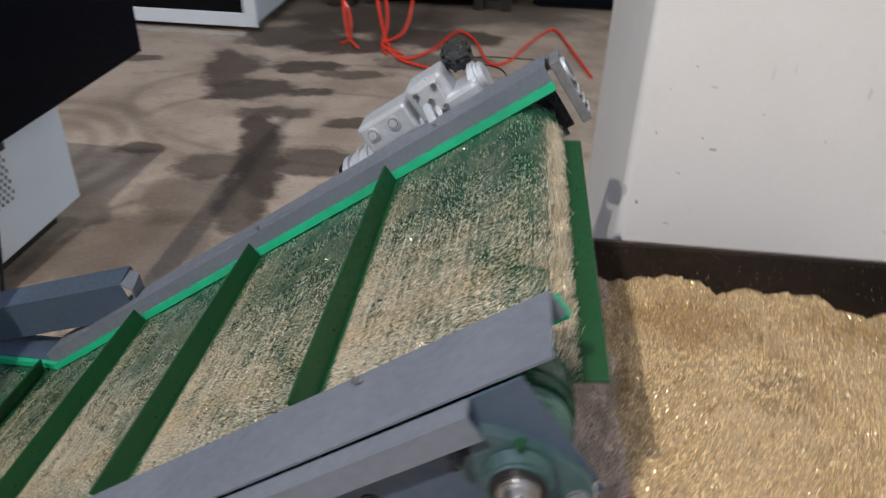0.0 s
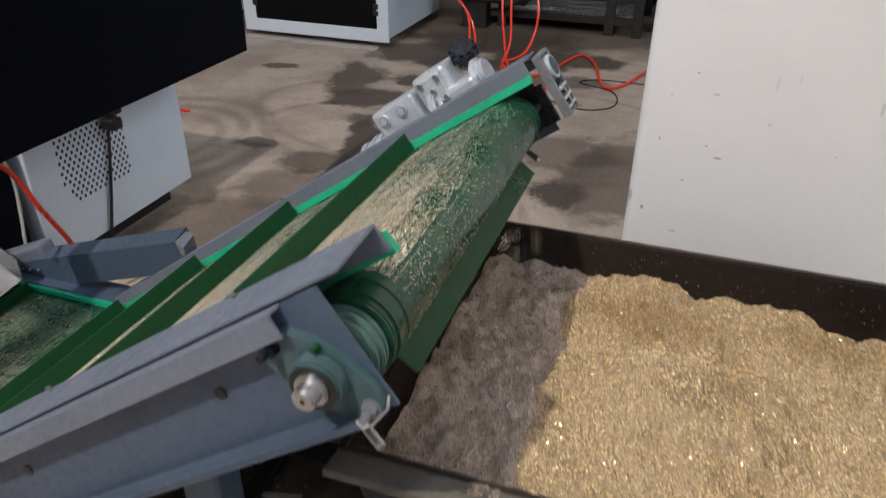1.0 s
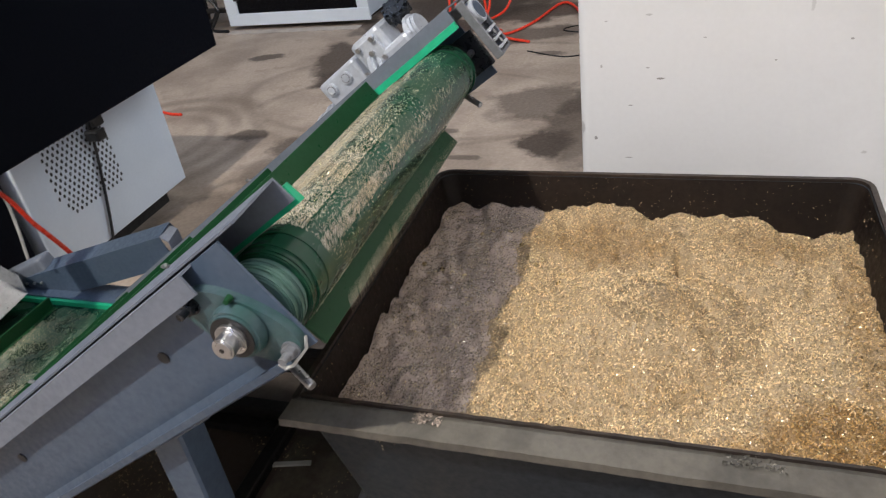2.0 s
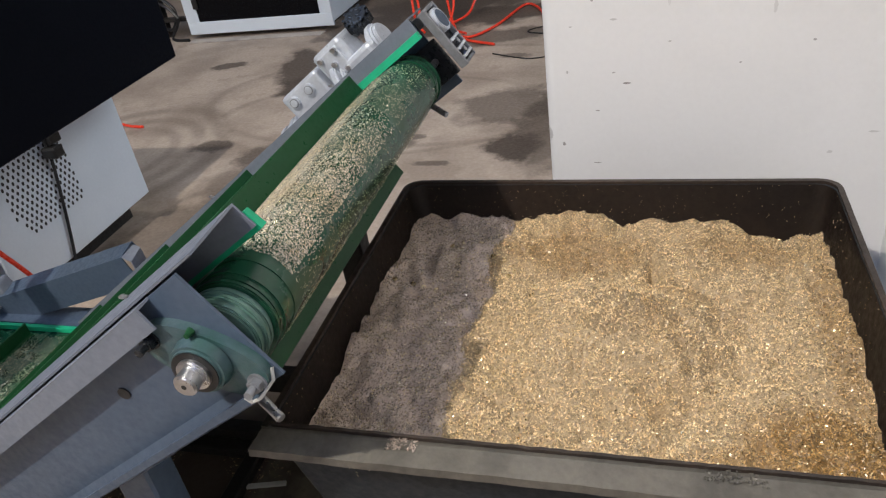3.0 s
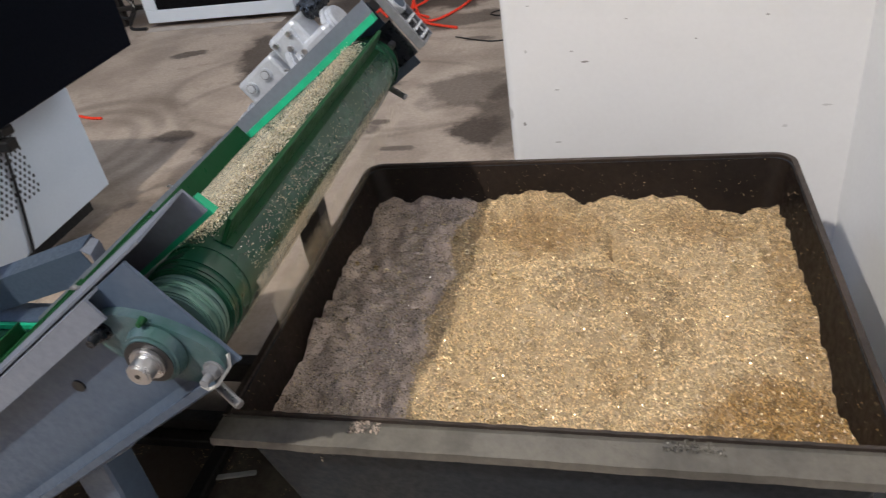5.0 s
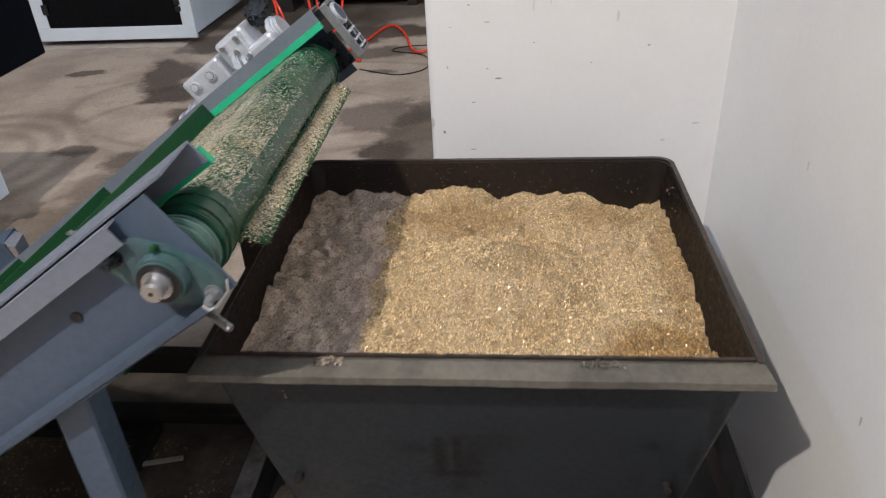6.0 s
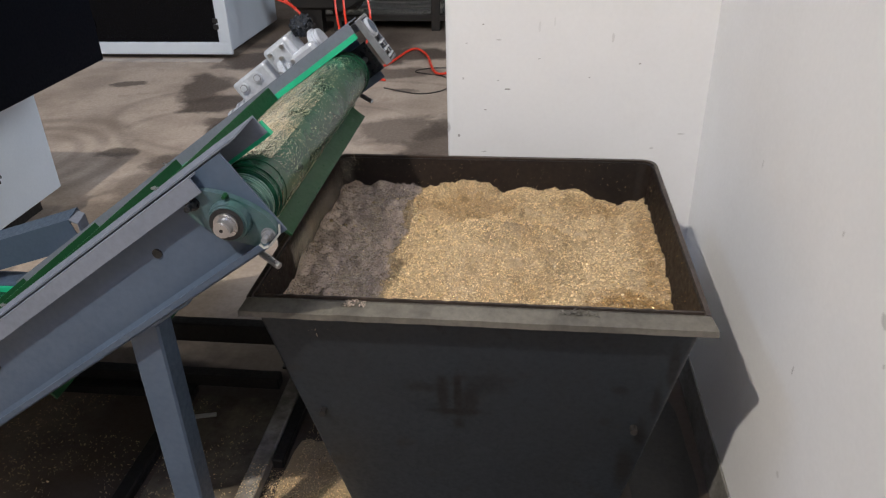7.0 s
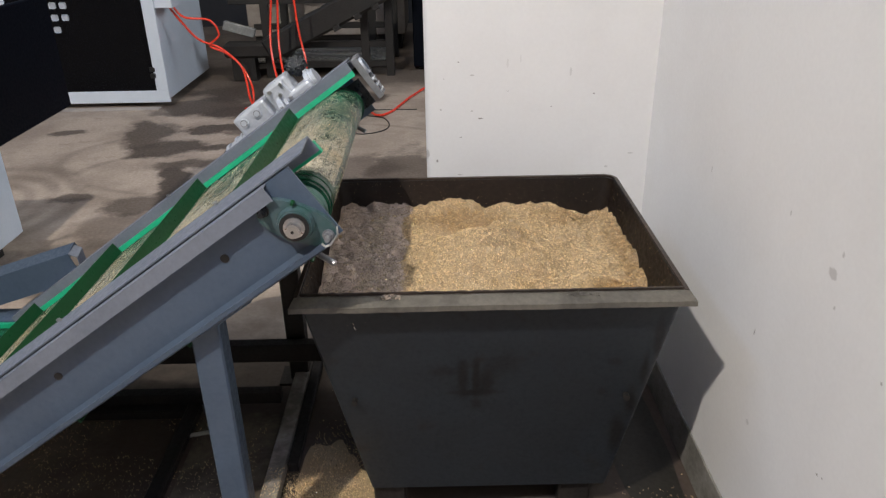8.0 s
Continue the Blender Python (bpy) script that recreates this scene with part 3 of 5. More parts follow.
    for x in (0.36, 0.83):
        part("skid", boxed(x - 0.04, x + 0.04, 0.975, 1.425, 0.0, 0.089, bevel=0.004), "dark_steel", bin_)
    for x in (0.30, 0.915):
        bm = bmesh.new()
        rod(bm, (x, 0.895, 0.40), (x, 0.90 + 0.02, 0.40), 0.007, 10)
        part("rivet", bm, "dark_steel", bin_)
    # caked chips on the front rim
    for cx, half, mt in ((0.398, 0.020, "shaded"), (0.79, 0.034, "rim")):
        rnd = random.Random(int(cx * 100))
        pts = []
        for _ in range(150):
            x, y = cx + rnd.uniform(-half, half), 0.864 + rnd.uniform(-0.007, 0.012)
            pts.append((x, y, 0.690 + rnd.uniform(0, 0.004) * (1 - ((x - cx) / half) ** 2)))
        tagged(place("chip_crust", flakes(pts, int(cx * 10), (0.002, 0.005), (0.001, 0.003), 0.5, mt, 0.0), bin_, "crust of chips stuck on the rim"), kind="stuff")
    # stray chips and dust on the inside faces
    rnd = random.Random(77)
    pts = []
    for _ in range(420):
        k = rnd.uniform(0.0, 0.12)
        x0, x1, y0, y1, z = [p + (q - p) * k for p, q in zip(top, low)]
        side = rnd.random()
        if side < 0.5:
            pts.append((rnd.uniform(x0 + 0.04, x1 - 0.04), y1 - 0.0065, z))
        elif side < 0.8:
            pts.append((x1 - 0.0065, rnd.uniform(y0 + 0.02, y1 - 0.04), z))
        else:
            pts.append((x0 + 0.0065, rnd.uniform(y0 + 0.02, y1 - 0.04), z))
    tagged(place("stray_chips", flakes(pts, 78, (0.001, 0.0026), (0.0006, 0.0012), 0.9, "brass", 0.1), bin_, "stray chips stuck on the oily inside"), kind="stuff")
    return bin_


bin_thing = build_bin()


# ---- brass chips ----
def heap_z(x, y):
    """The height of the heap of chips in the bin."""
    z = 0.628 + 0.02 * math.exp(-((y - 0.86) / 0.09) ** 2)
    d = math.hypot((x - 0.645) / (0.95 if x > 0.645 else 1.3), y - 1.18)
    z += 0.098 * max(0.0, 1 - d / 0.20) ** 1.2 + 0.016 * max(0.0, 1 - math.hypot(x - 0.83, y - 1.02) / 0.13) + 0.014 * max(0.0, 1 - math.hypot(x - 0.52, y - 0.97) / 0.12) - 0.018
    z += 0.022 * math.exp(-((x - 0.55) / 0.075) ** 2 - ((y - 1.53) / 0.11) ** 2)
    z += 0.016 * math.exp(-((x - 0.77) / 0.07) ** 2 - ((y - 1.53) / 0.10) ** 2)
    z -= 0.030 * math.exp(-((x - 0.93) / 0.05) ** 2 - ((y - 1.53) / 0.07) ** 2)
    z -= 0.016 * math.exp(-((x - 0.62) / 0.10) ** 2 - ((y - 1.40) / 0.05) ** 2)
    z += 0.014 * math.exp(-((x - 0.22) / 0.06) ** 2)
    z -= 0.026 * math.exp(-((x - 0.694) / 0.010) ** 2 - ((y - 1.375) / 0.035) ** 2)
    z -= 0.016 * math.exp(-((x - 0.80) / 0.035) ** 2 - ((y - 1.10) / 0.03) ** 2)
    z -= 0.020 * math.exp(-((x - 0.83) / 0.05) ** 2 - ((y - 1.22) / 0.09) ** 2) + 0.014 * math.exp(-((x - 0.66) / 0.14) ** 2 - ((y - 1.33) / 0.03) ** 2)
    z += 0.016 * (noise.fractal(Vector((x * 7, y * 7, 0.3)), 0.9, 2.0, 3)) + 0.018 * abs(noise.noise(Vector((x * 11, y * 11, 4.0)))) - 0.004
    z -= 0.030 * max(0.0, noise.noise(Vector((x * 30, y * 34, 9.0))) - 0.36)
    z += 0.012 * (noise.fractal(Vector((x * 34, y * 40, 1.3)), 0.9, 2.0, 2))
    return z


def build_heap():
    bm = bmesh.new()
    nx, ny = 150, 130

    def inner(z):
        k = (0.686 - z) / (0.686 - 0.115)
        return 0.210 + 0.108 * k, 0.999 - 0.095 * k, 0.875 + 0.087 * k, 1.553 - 0.113 * k

    x0, x1, y0, y1 = inner(0.625)
    grid = [[None] * (ny + 1) for _ in range(nx + 1)]
    for i in range(nx + 1):
        for j in range(ny + 1):
            x, y = x0 + (x1 - x0) * i / nx, y0 + (y1 - y0) * j / ny
            grid[i][j] = bm.verts.new((x, y, min(heap_z(x, y), 0.680)))
    for i in range(nx):
        for j in range(ny):
            bm.faces.new((grid[i][j], grid[i + 1][j], grid[i + 1][j + 1], grid[i][j + 1]))
    heap = tagged(part("chip_heap", bm, "heap", smooth=True), "heap of golden brass turning chips filling the bin", "metal chips", kind="stuff")
    rnd = random.Random(3)
    # chips greyed where the conveyor head shades the heap, the shade put into their colour
    def shaded(x, y):
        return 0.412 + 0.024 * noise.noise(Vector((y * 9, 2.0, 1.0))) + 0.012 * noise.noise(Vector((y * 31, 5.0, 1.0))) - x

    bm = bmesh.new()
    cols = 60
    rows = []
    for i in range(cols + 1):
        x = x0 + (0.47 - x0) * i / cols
        rows.append([bm.verts.new((x, y, min(heap_z(x, y) + max(-0.003, min(0.003, 0.10 * shaded(x, y))), 0.682))) for y in (y0 + (y1 - y0) * j / ny for j in range(ny + 1))])
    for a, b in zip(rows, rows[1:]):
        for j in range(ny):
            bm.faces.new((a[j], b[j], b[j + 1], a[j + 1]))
    part("fresh_layer", bm, "shaded", heap, "layer of grey chips with the conveyor's shade in their colour", smooth=True)
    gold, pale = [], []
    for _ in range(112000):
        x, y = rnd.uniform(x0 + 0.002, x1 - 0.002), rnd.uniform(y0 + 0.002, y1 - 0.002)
        d = shaded(x, y)
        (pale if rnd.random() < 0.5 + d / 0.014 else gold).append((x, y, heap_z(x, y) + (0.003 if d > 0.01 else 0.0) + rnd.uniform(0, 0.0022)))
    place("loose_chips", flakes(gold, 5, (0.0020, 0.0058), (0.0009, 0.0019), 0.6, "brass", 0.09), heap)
    place("loose_chips", flakes(pale, 6, (0.0016, 0.0044), (0.0007, 0.0015), 0.6, "shaded", 0.14), heap, "grey chips with the conveyor's shade in their colour")
    # a few whole turned rings lying on the chips
    ring = bmesh.new()
    prof = [(0.0030, 0), (0.0044, 0), (0.0044, 0.003), (0.0030, 0.003)]
    rings = [[ring.verts.new((r * math.cos(a), r * math.sin(a), z)) for r, z in prof] for a in (2 * math.pi * k / 14 for k in range(14))]
    for a, b in zip(rings, rings[1:] + rings[:1]):
        for k in range(4):
            ring.faces.new((a[k], a[(k + 1) % 4], b[(k + 1) % 4], b[k]))
    first = tagged(part("brass_ring", ring, "bright"), "small bright turned brass ring lying on the chips", "metal ring", "rings on the chips")
    spots = [(0.271, 1.310), (0.317, 1.30), (0.241, 1.30), (0.296, 1.294), (0.376, 1.43), (0.406, 1.397), (0.428, 1.385), (0.432, 1.418), (0.431, 1.365),
             (0.442, 1.345), (0.45, 1.358), (0.498, 1.301), (0.498, 1.273), (0.529, 1.315), (0.315, 1.442), (0.336, 1.443), (0.721, 1.353)]
    for n, (x, y) in enumerate(spots):
        m = Matrix.Translation((x, y, heap_z(x, y) + 0.005)) @ pose(0, 0, 0, rnd.uniform(-50, 50), rnd.uniform(-50, 50), 0)
        if n == 0:
            first.matrix_basis = m
        else:
            copy_thing(first, m)


build_heap()


# ---- conveyor ----
conveyor = thing("belt_conveyor", (-0.2, 1.2, 0), "inclined blue-grey steel belt conveyor with a cleated green belt", "conveyor")


def side_outline(top, low, head):
    """The outline of a side frame: slope, then the level run."""
    a, b, c = un(head, low), un(head, top), un(-0.0, 0)
    bend_top, bend_low = un(BEND - 0.02, top), un(BEND + 0.02, low)
    return [(a.x, a.z), (b.x, b.z), (bend_top.x, bend_top.z), (-1.75, bend_top.z), (-1.75, bend_low.z), (bend_low.x, bend_low.z)]


def section(points, u0, u1, mitre=0.0):
    """A bent sheet: points in y and n, drawn along the slope from u0 to u1, cut slanting by mitre."""
    bm = bmesh.new()
    rows = [[bm.verts.new(un(u, n, y)) for y, n in points] for u in (u0, u1)]
    for v, (y, n) in zip(rows[1], points):
        v.co -= U * mitre * abs(y - points[0][0])
    for k in range(len(points) - 1):
        bm.faces.new((rows[0][k], rows[0][k + 1], rows[1][k + 1], rows[1][k]))
    return bm


def sheet(bm, t=0.003):
    bmesh.ops.recalc_face_normals(bm, faces=bm.faces)
    bmesh.ops.solidify(bm, geom=bm.faces[:], thickness=t)
    return bm


def channel(y, s):
    """The lower edge of a side frame, turned outwards and up again."""
    return [(y - 0.001 * s, -0.052), (y - 0.007 * s, -0.064), (y - 0.022 * s, -0.069), (y - 0.028 * s, -0.065), (y - 0.029 * s, -0.055)]


def build_conveyor():
    near, far = 0.785, 1.640
    for y, s in ((near, 1), (far, -1)):
        bm = prism(bmesh.new(), side_outline(0.088, -0.066, 0.054), y, y + 0.004 * s)
        plate = part("side_frame", bm, "paint", conveyor)
        # lower edge folded to a channel, raw where it was cut
        lowfl = section(channel(y, s), BEND, 0.051, 1.25)
        part("lower_flange", sheet(lowfl), "paint", plate)
        raw = section(channel(y, s), 0.0512, 0.0512, 1.25)
        for v, (py, n) in zip(list(raw.verts)[:5], channel(y, s)):
            v.co = un(0.0512 - 1.25 * abs(py - y + 0.001 * s) + 0.0022, n, py)
        part("raw_edge", sheet(raw, 0.0034), "wire", plate, "bare pale cut edge")
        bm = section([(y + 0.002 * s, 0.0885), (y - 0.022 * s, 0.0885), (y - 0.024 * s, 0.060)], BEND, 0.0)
        part("upper_lip", sheet(bm), "paint_lit", plate)
        # bolt holes as solid black discs, the dark inside put into colour
        for u in (-0.159, -0.611, -1.06):
            bm = bmesh.new()
            c = un(u, 0.021 if u > -0.3 else 0.024, y - 0.002 * s)
            rod(bm, c, c + Vector((0, 0.0045 * s, 0)), 0.0085, 14)
            part("bolt_hole", bm, "black", plate)
    # skirt boards: flat top, inner face, bright green sealing strip
    for y0, y1, s in ((0.789, 0.884, 1), (1.636, 1.556, -1)):
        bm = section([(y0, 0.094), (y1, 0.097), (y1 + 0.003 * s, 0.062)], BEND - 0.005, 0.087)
        skirt = part("skirt_board", sheet(bm), "paint_lit", conveyor)
        bm = bmesh.new()
        for a, b in ((BEND, 0.088),):
            vs = []
            for u in (a, b):
                high = 0.082 if s > 0 else 0.069
                for dy, n in ((0.003, high), (0.012, high), (0.016, R + 0.002), (0.004, R + 0.002)):
                    vs.append(bm.verts.new(un(u, n, y1 + dy * s)))
            for f in ((0, 1, 2, 3), (7, 6, 5, 4), (0, 4, 5, 1), (1, 5, 6, 2), (2, 6, 7, 3), (3, 7, 4, 0)):
                bm.faces.new([vs[i] for i in f])
        part("sealing_strip", bm, "strip", skirt, "bright green sealing strip")
        bx = un(BEND, R).x
        bm = boxed(-1.7, bx + 0.012, min(y1, y1 + 0.012 * s), max(y1, y1 + 0.012 * s), LOW_Z + 0.002, LOW_Z + 0.017)
        part("sealing_strip", bm, "strip", skirt)
        bm = boxed(-1.7, bx - 0.02, min(y0, y1), max(y0, y1), LOW_Z + 0.017, LOW_Z + 0.021)
        part("ledge", bm, "paint", skirt)
        for u in (-0.138, -0.58):
            c = un(u, 0.099, y1 - 0.014 * s)
            bm = bmesh.new()
            rod(bm, c, c + N * 0.005, 0.004, 8, bevel=0.001)
            box(bm, -0.006, 0.006, -0.0025, 0.0025, 0, 0.003, m=Matrix.Translation(c))
            part("screw", bm, "steel", skirt, "shiny screw head")
    # belt: one loop
    bm = bmesh.new()
    ss = [BEND - 0.85, BEND] + [BEND * k / 8 for k in range(7, 0, -1)] + [math.pi * R_TURN * k / 28 for k in range(29)] + [math.pi * R_TURN + 0.03 * k for k in range(1, 11)] + [math.pi * R_TURN + 0.9]
    prev = None
    for s in ss:
        m = belt_pose(s)
        row = [bm.verts.new(m @ Vector((0, y, z))) for y, z in ((BELT_Y[0], 0), (BELT_Y[1], 0), (BELT_Y[1], -0.004), (BELT_Y[0], -0.004))]
        if prev:
            for k in range(4):
                bm.faces.new((prev[k], prev[(k + 1) % 4], row[(k + 1) % 4], row[k]))
        prev = row
    belt = part("belt", bm, "belt", conveyor, "green rubber belt dusted with brass", smooth=True)
    # head drum with lagging rings at its end, shaft
    bm = bmesh.new()
    c = HEAD
    rod(bm, (c.x, 0.806, c.z), (c.x, 1.585, c.z), R - 0.006, 40, bevel=0.002)
    drum = part("head_drum", bm, "rubber", conveyor, smooth=True)
    for y, r, mt in ((0.812, R - 0.004, "rubber"), (0.823, R - 0.001, "rubber"), (0.834, R - 0.003, "rubber"), (0.845, R + 0.001, "belt"), (0.860, R + 0.0025, "belt"), (0.888, R + 0.0015, "belt"), (1.548, R + 0.002, "belt"), (1.573, R + 0.003, "belt")):
        bm = bmesh.new()
        rod(bm, (c.x, y - 0.004, c.z), (c.x, y + 0.004, c.z), r, 40, bevel=0.002)
        part("edge_ring", bm, mt, drum, smooth=True)
    bm = bmesh.new()
    rod(bm, (0, -0.484, 0), (0, 0.47, 0), 0.0135, 24, bevel=0.0025)
    rod(bm, (0, -0.470, 0), (0, -0.464, 0), 0.0142, 24)
    box(bm, -0.003, 0.003, -0.480, -0.45, 0.0112, 0.0142)
    global shaft
    shaft = part("shaft", bm, "steel", conveyor, "bright steel shaft end", smooth=True)
    shaft.matrix_basis = Matrix.Translation((HEAD.x + 0.2, 1.215 - 1.2, HEAD.z))
    # black disc for the shaft's centre hole, its shade put into colour
    bm = bmesh.new()
    rod(bm, (0, -0.4844, 0), (0, -0.480, 0), 0.003, 14)
    part("centre_hole", bm, "black", shaft)
    # flange bearing at the near end
    def bearing(y, s, name):
        bm = bmesh.new()
        axis = Vector((0.917, 0, -0.398))
        e1 = Vector((HEAD.x, 0, HEAD.z))
        out = []
        side = Vector((0.398, 0, 0.917))
        for k in range(36):
            a = 2 * math.pi * k / 36
            ca, sa = math.cos(a), math.sin(a)
            rx = 0.074 * abs(ca) ** 1.0
            ry = 0.036 * abs(sa) ** 0.75
            p = e1 + axis * math.copysign(rx, ca) + side * math.copysign(ry, sa)
            out.append((p.x, p.z))
        prism(bm, out, y, y - 0.013 * s)
        unit = part("flange_bearing", bm, "bearing", conveyor, "teal painted cast flange bearing", smooth=True)
        bm = bmesh.new()
        rod(bm, e1 + Vector((0, y - 0.012 * s, 0)), e1 + Vector((0, y - 0.031 * s, 0)), 0.035, 32, r2=0.031, bevel=0.003)
        part("housing", bm, "bearing", unit, smooth=True)
        bm = bmesh.new()
        rod(bm, e1 + Vector((0, y - 0.030 * s, 0)), e1 + Vector((0, y - 0.0325 * s, 0)), 0.0270, 32)
        part("seal", bm, "black", unit, smooth=True)
        bm = bmesh.new()
        rod(bm, e1 + Vector((0, y - 0.030 * s, 0)), e1 + Vector((0, y - 0.038 * s, 0)), 0.0195, 32, bevel=0.002)
        part("inner_ring", bm, "steel", unit, smooth=True)
        for k in (1, -1):
            q = e1 + axis * 0.062 * k
            bm = bmesh.new()
            rod(bm, q + Vector((0, y - 0.012 * s, 0)), q + Vector((0, y - 0.015 * s, 0)), 0.0115, 18)
            rod(bm, q + Vector((0, y - 0.014 * s, 0)), q + Vector((0, y - 0.024 * s, 0)), 0.009, 6, bevel=0.001)
            rod(bm, q + Vector((0, y - 0.022 * s, 0)), q + Vector((0, y - 0.036 * s, 0)), 0.005, 12)
            part("bolt", bm, "grey_cast" if k > 0 else "oily", unit)
        bm = bmesh.new()
        q = e1 + side * 0.036 + axis * -0.018
        rod(bm, q + Vector((0, y - 0.012 * s, 0)), q + Vector((0, y - 0.022 * s, 0)), 0.005, 10, r2=0.003)
        part("grease_nipple", bm, "cleat", unit, "green grease nipple")

    bearing(near, 1, "near")
    # tension pin under the frame
    for y, low in ((near + 0.015, -0.078), (far - 0.03, -0.062)):
        bm = bmesh.new()
        p = un(-0.02, low, y)
        rod(bm, p, p + Vector((0.035, -0.02, -0.012)), 0.006, 12, bevel=0.001)
        part("tension_pin", bm, "steel", conveyor)
    # legs with plates, cross bars
    for y in (0.812, 1.572):
        bm = boxed(0.004, 0.064, y - 0.026, y + 0.026, 0.0, 0.68, bevel=0.004)
        cut = un(0, -0.0705)
        g = bmesh.ops.bisect_plane(bm, geom=bm.verts[:] + bm.edges[:] + bm.faces[:], plane_co=cut, plane_no=N, clear_outer=True)
        bmesh.ops.holes_fill(bm, edges=bm.edges[:])
        # far leg and foot darker than the near pair: shade put into the colour
        leg = part("leg", bm, "paint" if y < 1 else "dark_steel", conveyor)
        part("foot_plate", boxed(-0.03, 0.095, y - 0.05, y + 0.05, 0.0, 0.008), "paint" if y < 1 else "dark_steel", leg)
        bm = bmesh.new()
        box(bm, -0.06, 0.06, y - 0.034, y + 0.034, -0.005, 0.0, m=Matrix.Translation(un(-0.24, -0.0715)) @ Matrix.Rotation(-SLOPE, 4, "Y"))
        part("leg_plate", bm, "paint", leg)
    part("cross_bar", boxed(-0.62, 0.20, 1.49, 1.53, 0.112, 0.176, bevel=0.003), "dark_steel", conveyor)
    part("cross_bar", boxed(-1.1, 0.0, 1.40, 1.44, 0.02, 0.06, bevel=0.003), "dark_steel", conveyor)
    # folded guard over the bend on the far side
    def tilted(x, z):
        c, s = math.cos(radians(17.5)), math.sin(radians(17.5))
        return (-0.64 + c * x - s * z, 0.458 + s * x + c * z)
    bm = bmesh.new()
    prof = [(1.600, -0.095), (1.592, -0.092), (1.588, 0.0), (1.650, 0.012), (1.66, -0.03)]
    rows = []
    for x in (-0.60, 0.0):
        row = []
        for y, z in prof:
            px, pz = tilted(x, z)
            row.append(bm.verts.new((px, y, pz)))
        rows.append(row)
    for k in range(len(prof) - 1):
        bm.faces.new((rows[0][k], rows[0][k + 1], rows[1][k + 1], rows[1][k]))
    guard = part("bend_guard", sheet(bm), "paint", conveyor, "folded blue-grey sheet guard")
    bm = bmesh.new()
    q = [tilted(*p) for p in ((0.0, 0.0), (0.022, -0.02), (0.012, -0.07), (-0.004, -0.09))]
    a = [bm.verts.new((x, 1.59, z)) for x, z in q]
    b = [bm.verts.new((x - 0.01, 1.648, z + 0.006)) for x, z in q]
    for k in range(3):
        bm.faces.new((a[k], a[k + 1], b[k + 1], b[k]))
    part("end_flap", sheet(bm), "paint_lit", guard, "bent end flap")
    bm = bmesh.new()
    rod(bm, (-0.665, 1.578, 0.372), (-0.65, 1.60, 0.385), 0.005, 10)
    part("bolt", bm, "steel", guard)
    bm = boxed(-0.12, 0.12, -0.03, 0.03, -0.025, 0.03, bevel=0.012, seg=3, m=Matrix.Translation((-1.235, 1.615, 0.275)) @ pose(0, 0, 0, 0, -22, 6))
    part("guard_end", bm, "paint_lit", conveyor, "rounded guard end in the lit grey paint")
    for k in range(3):
        bm = bmesh.new()
        rod(bm, (-1.20 + 0.03 * k, 1.58, 0.262 + 0.004 * k), (-1.20 + 0.03 * k, 1.586, 0.262 + 0.004 * k), 0.004, 8)
        part("rivet", bm, "steel", conveyor)
    return belt


belt_part = build_conveyor()


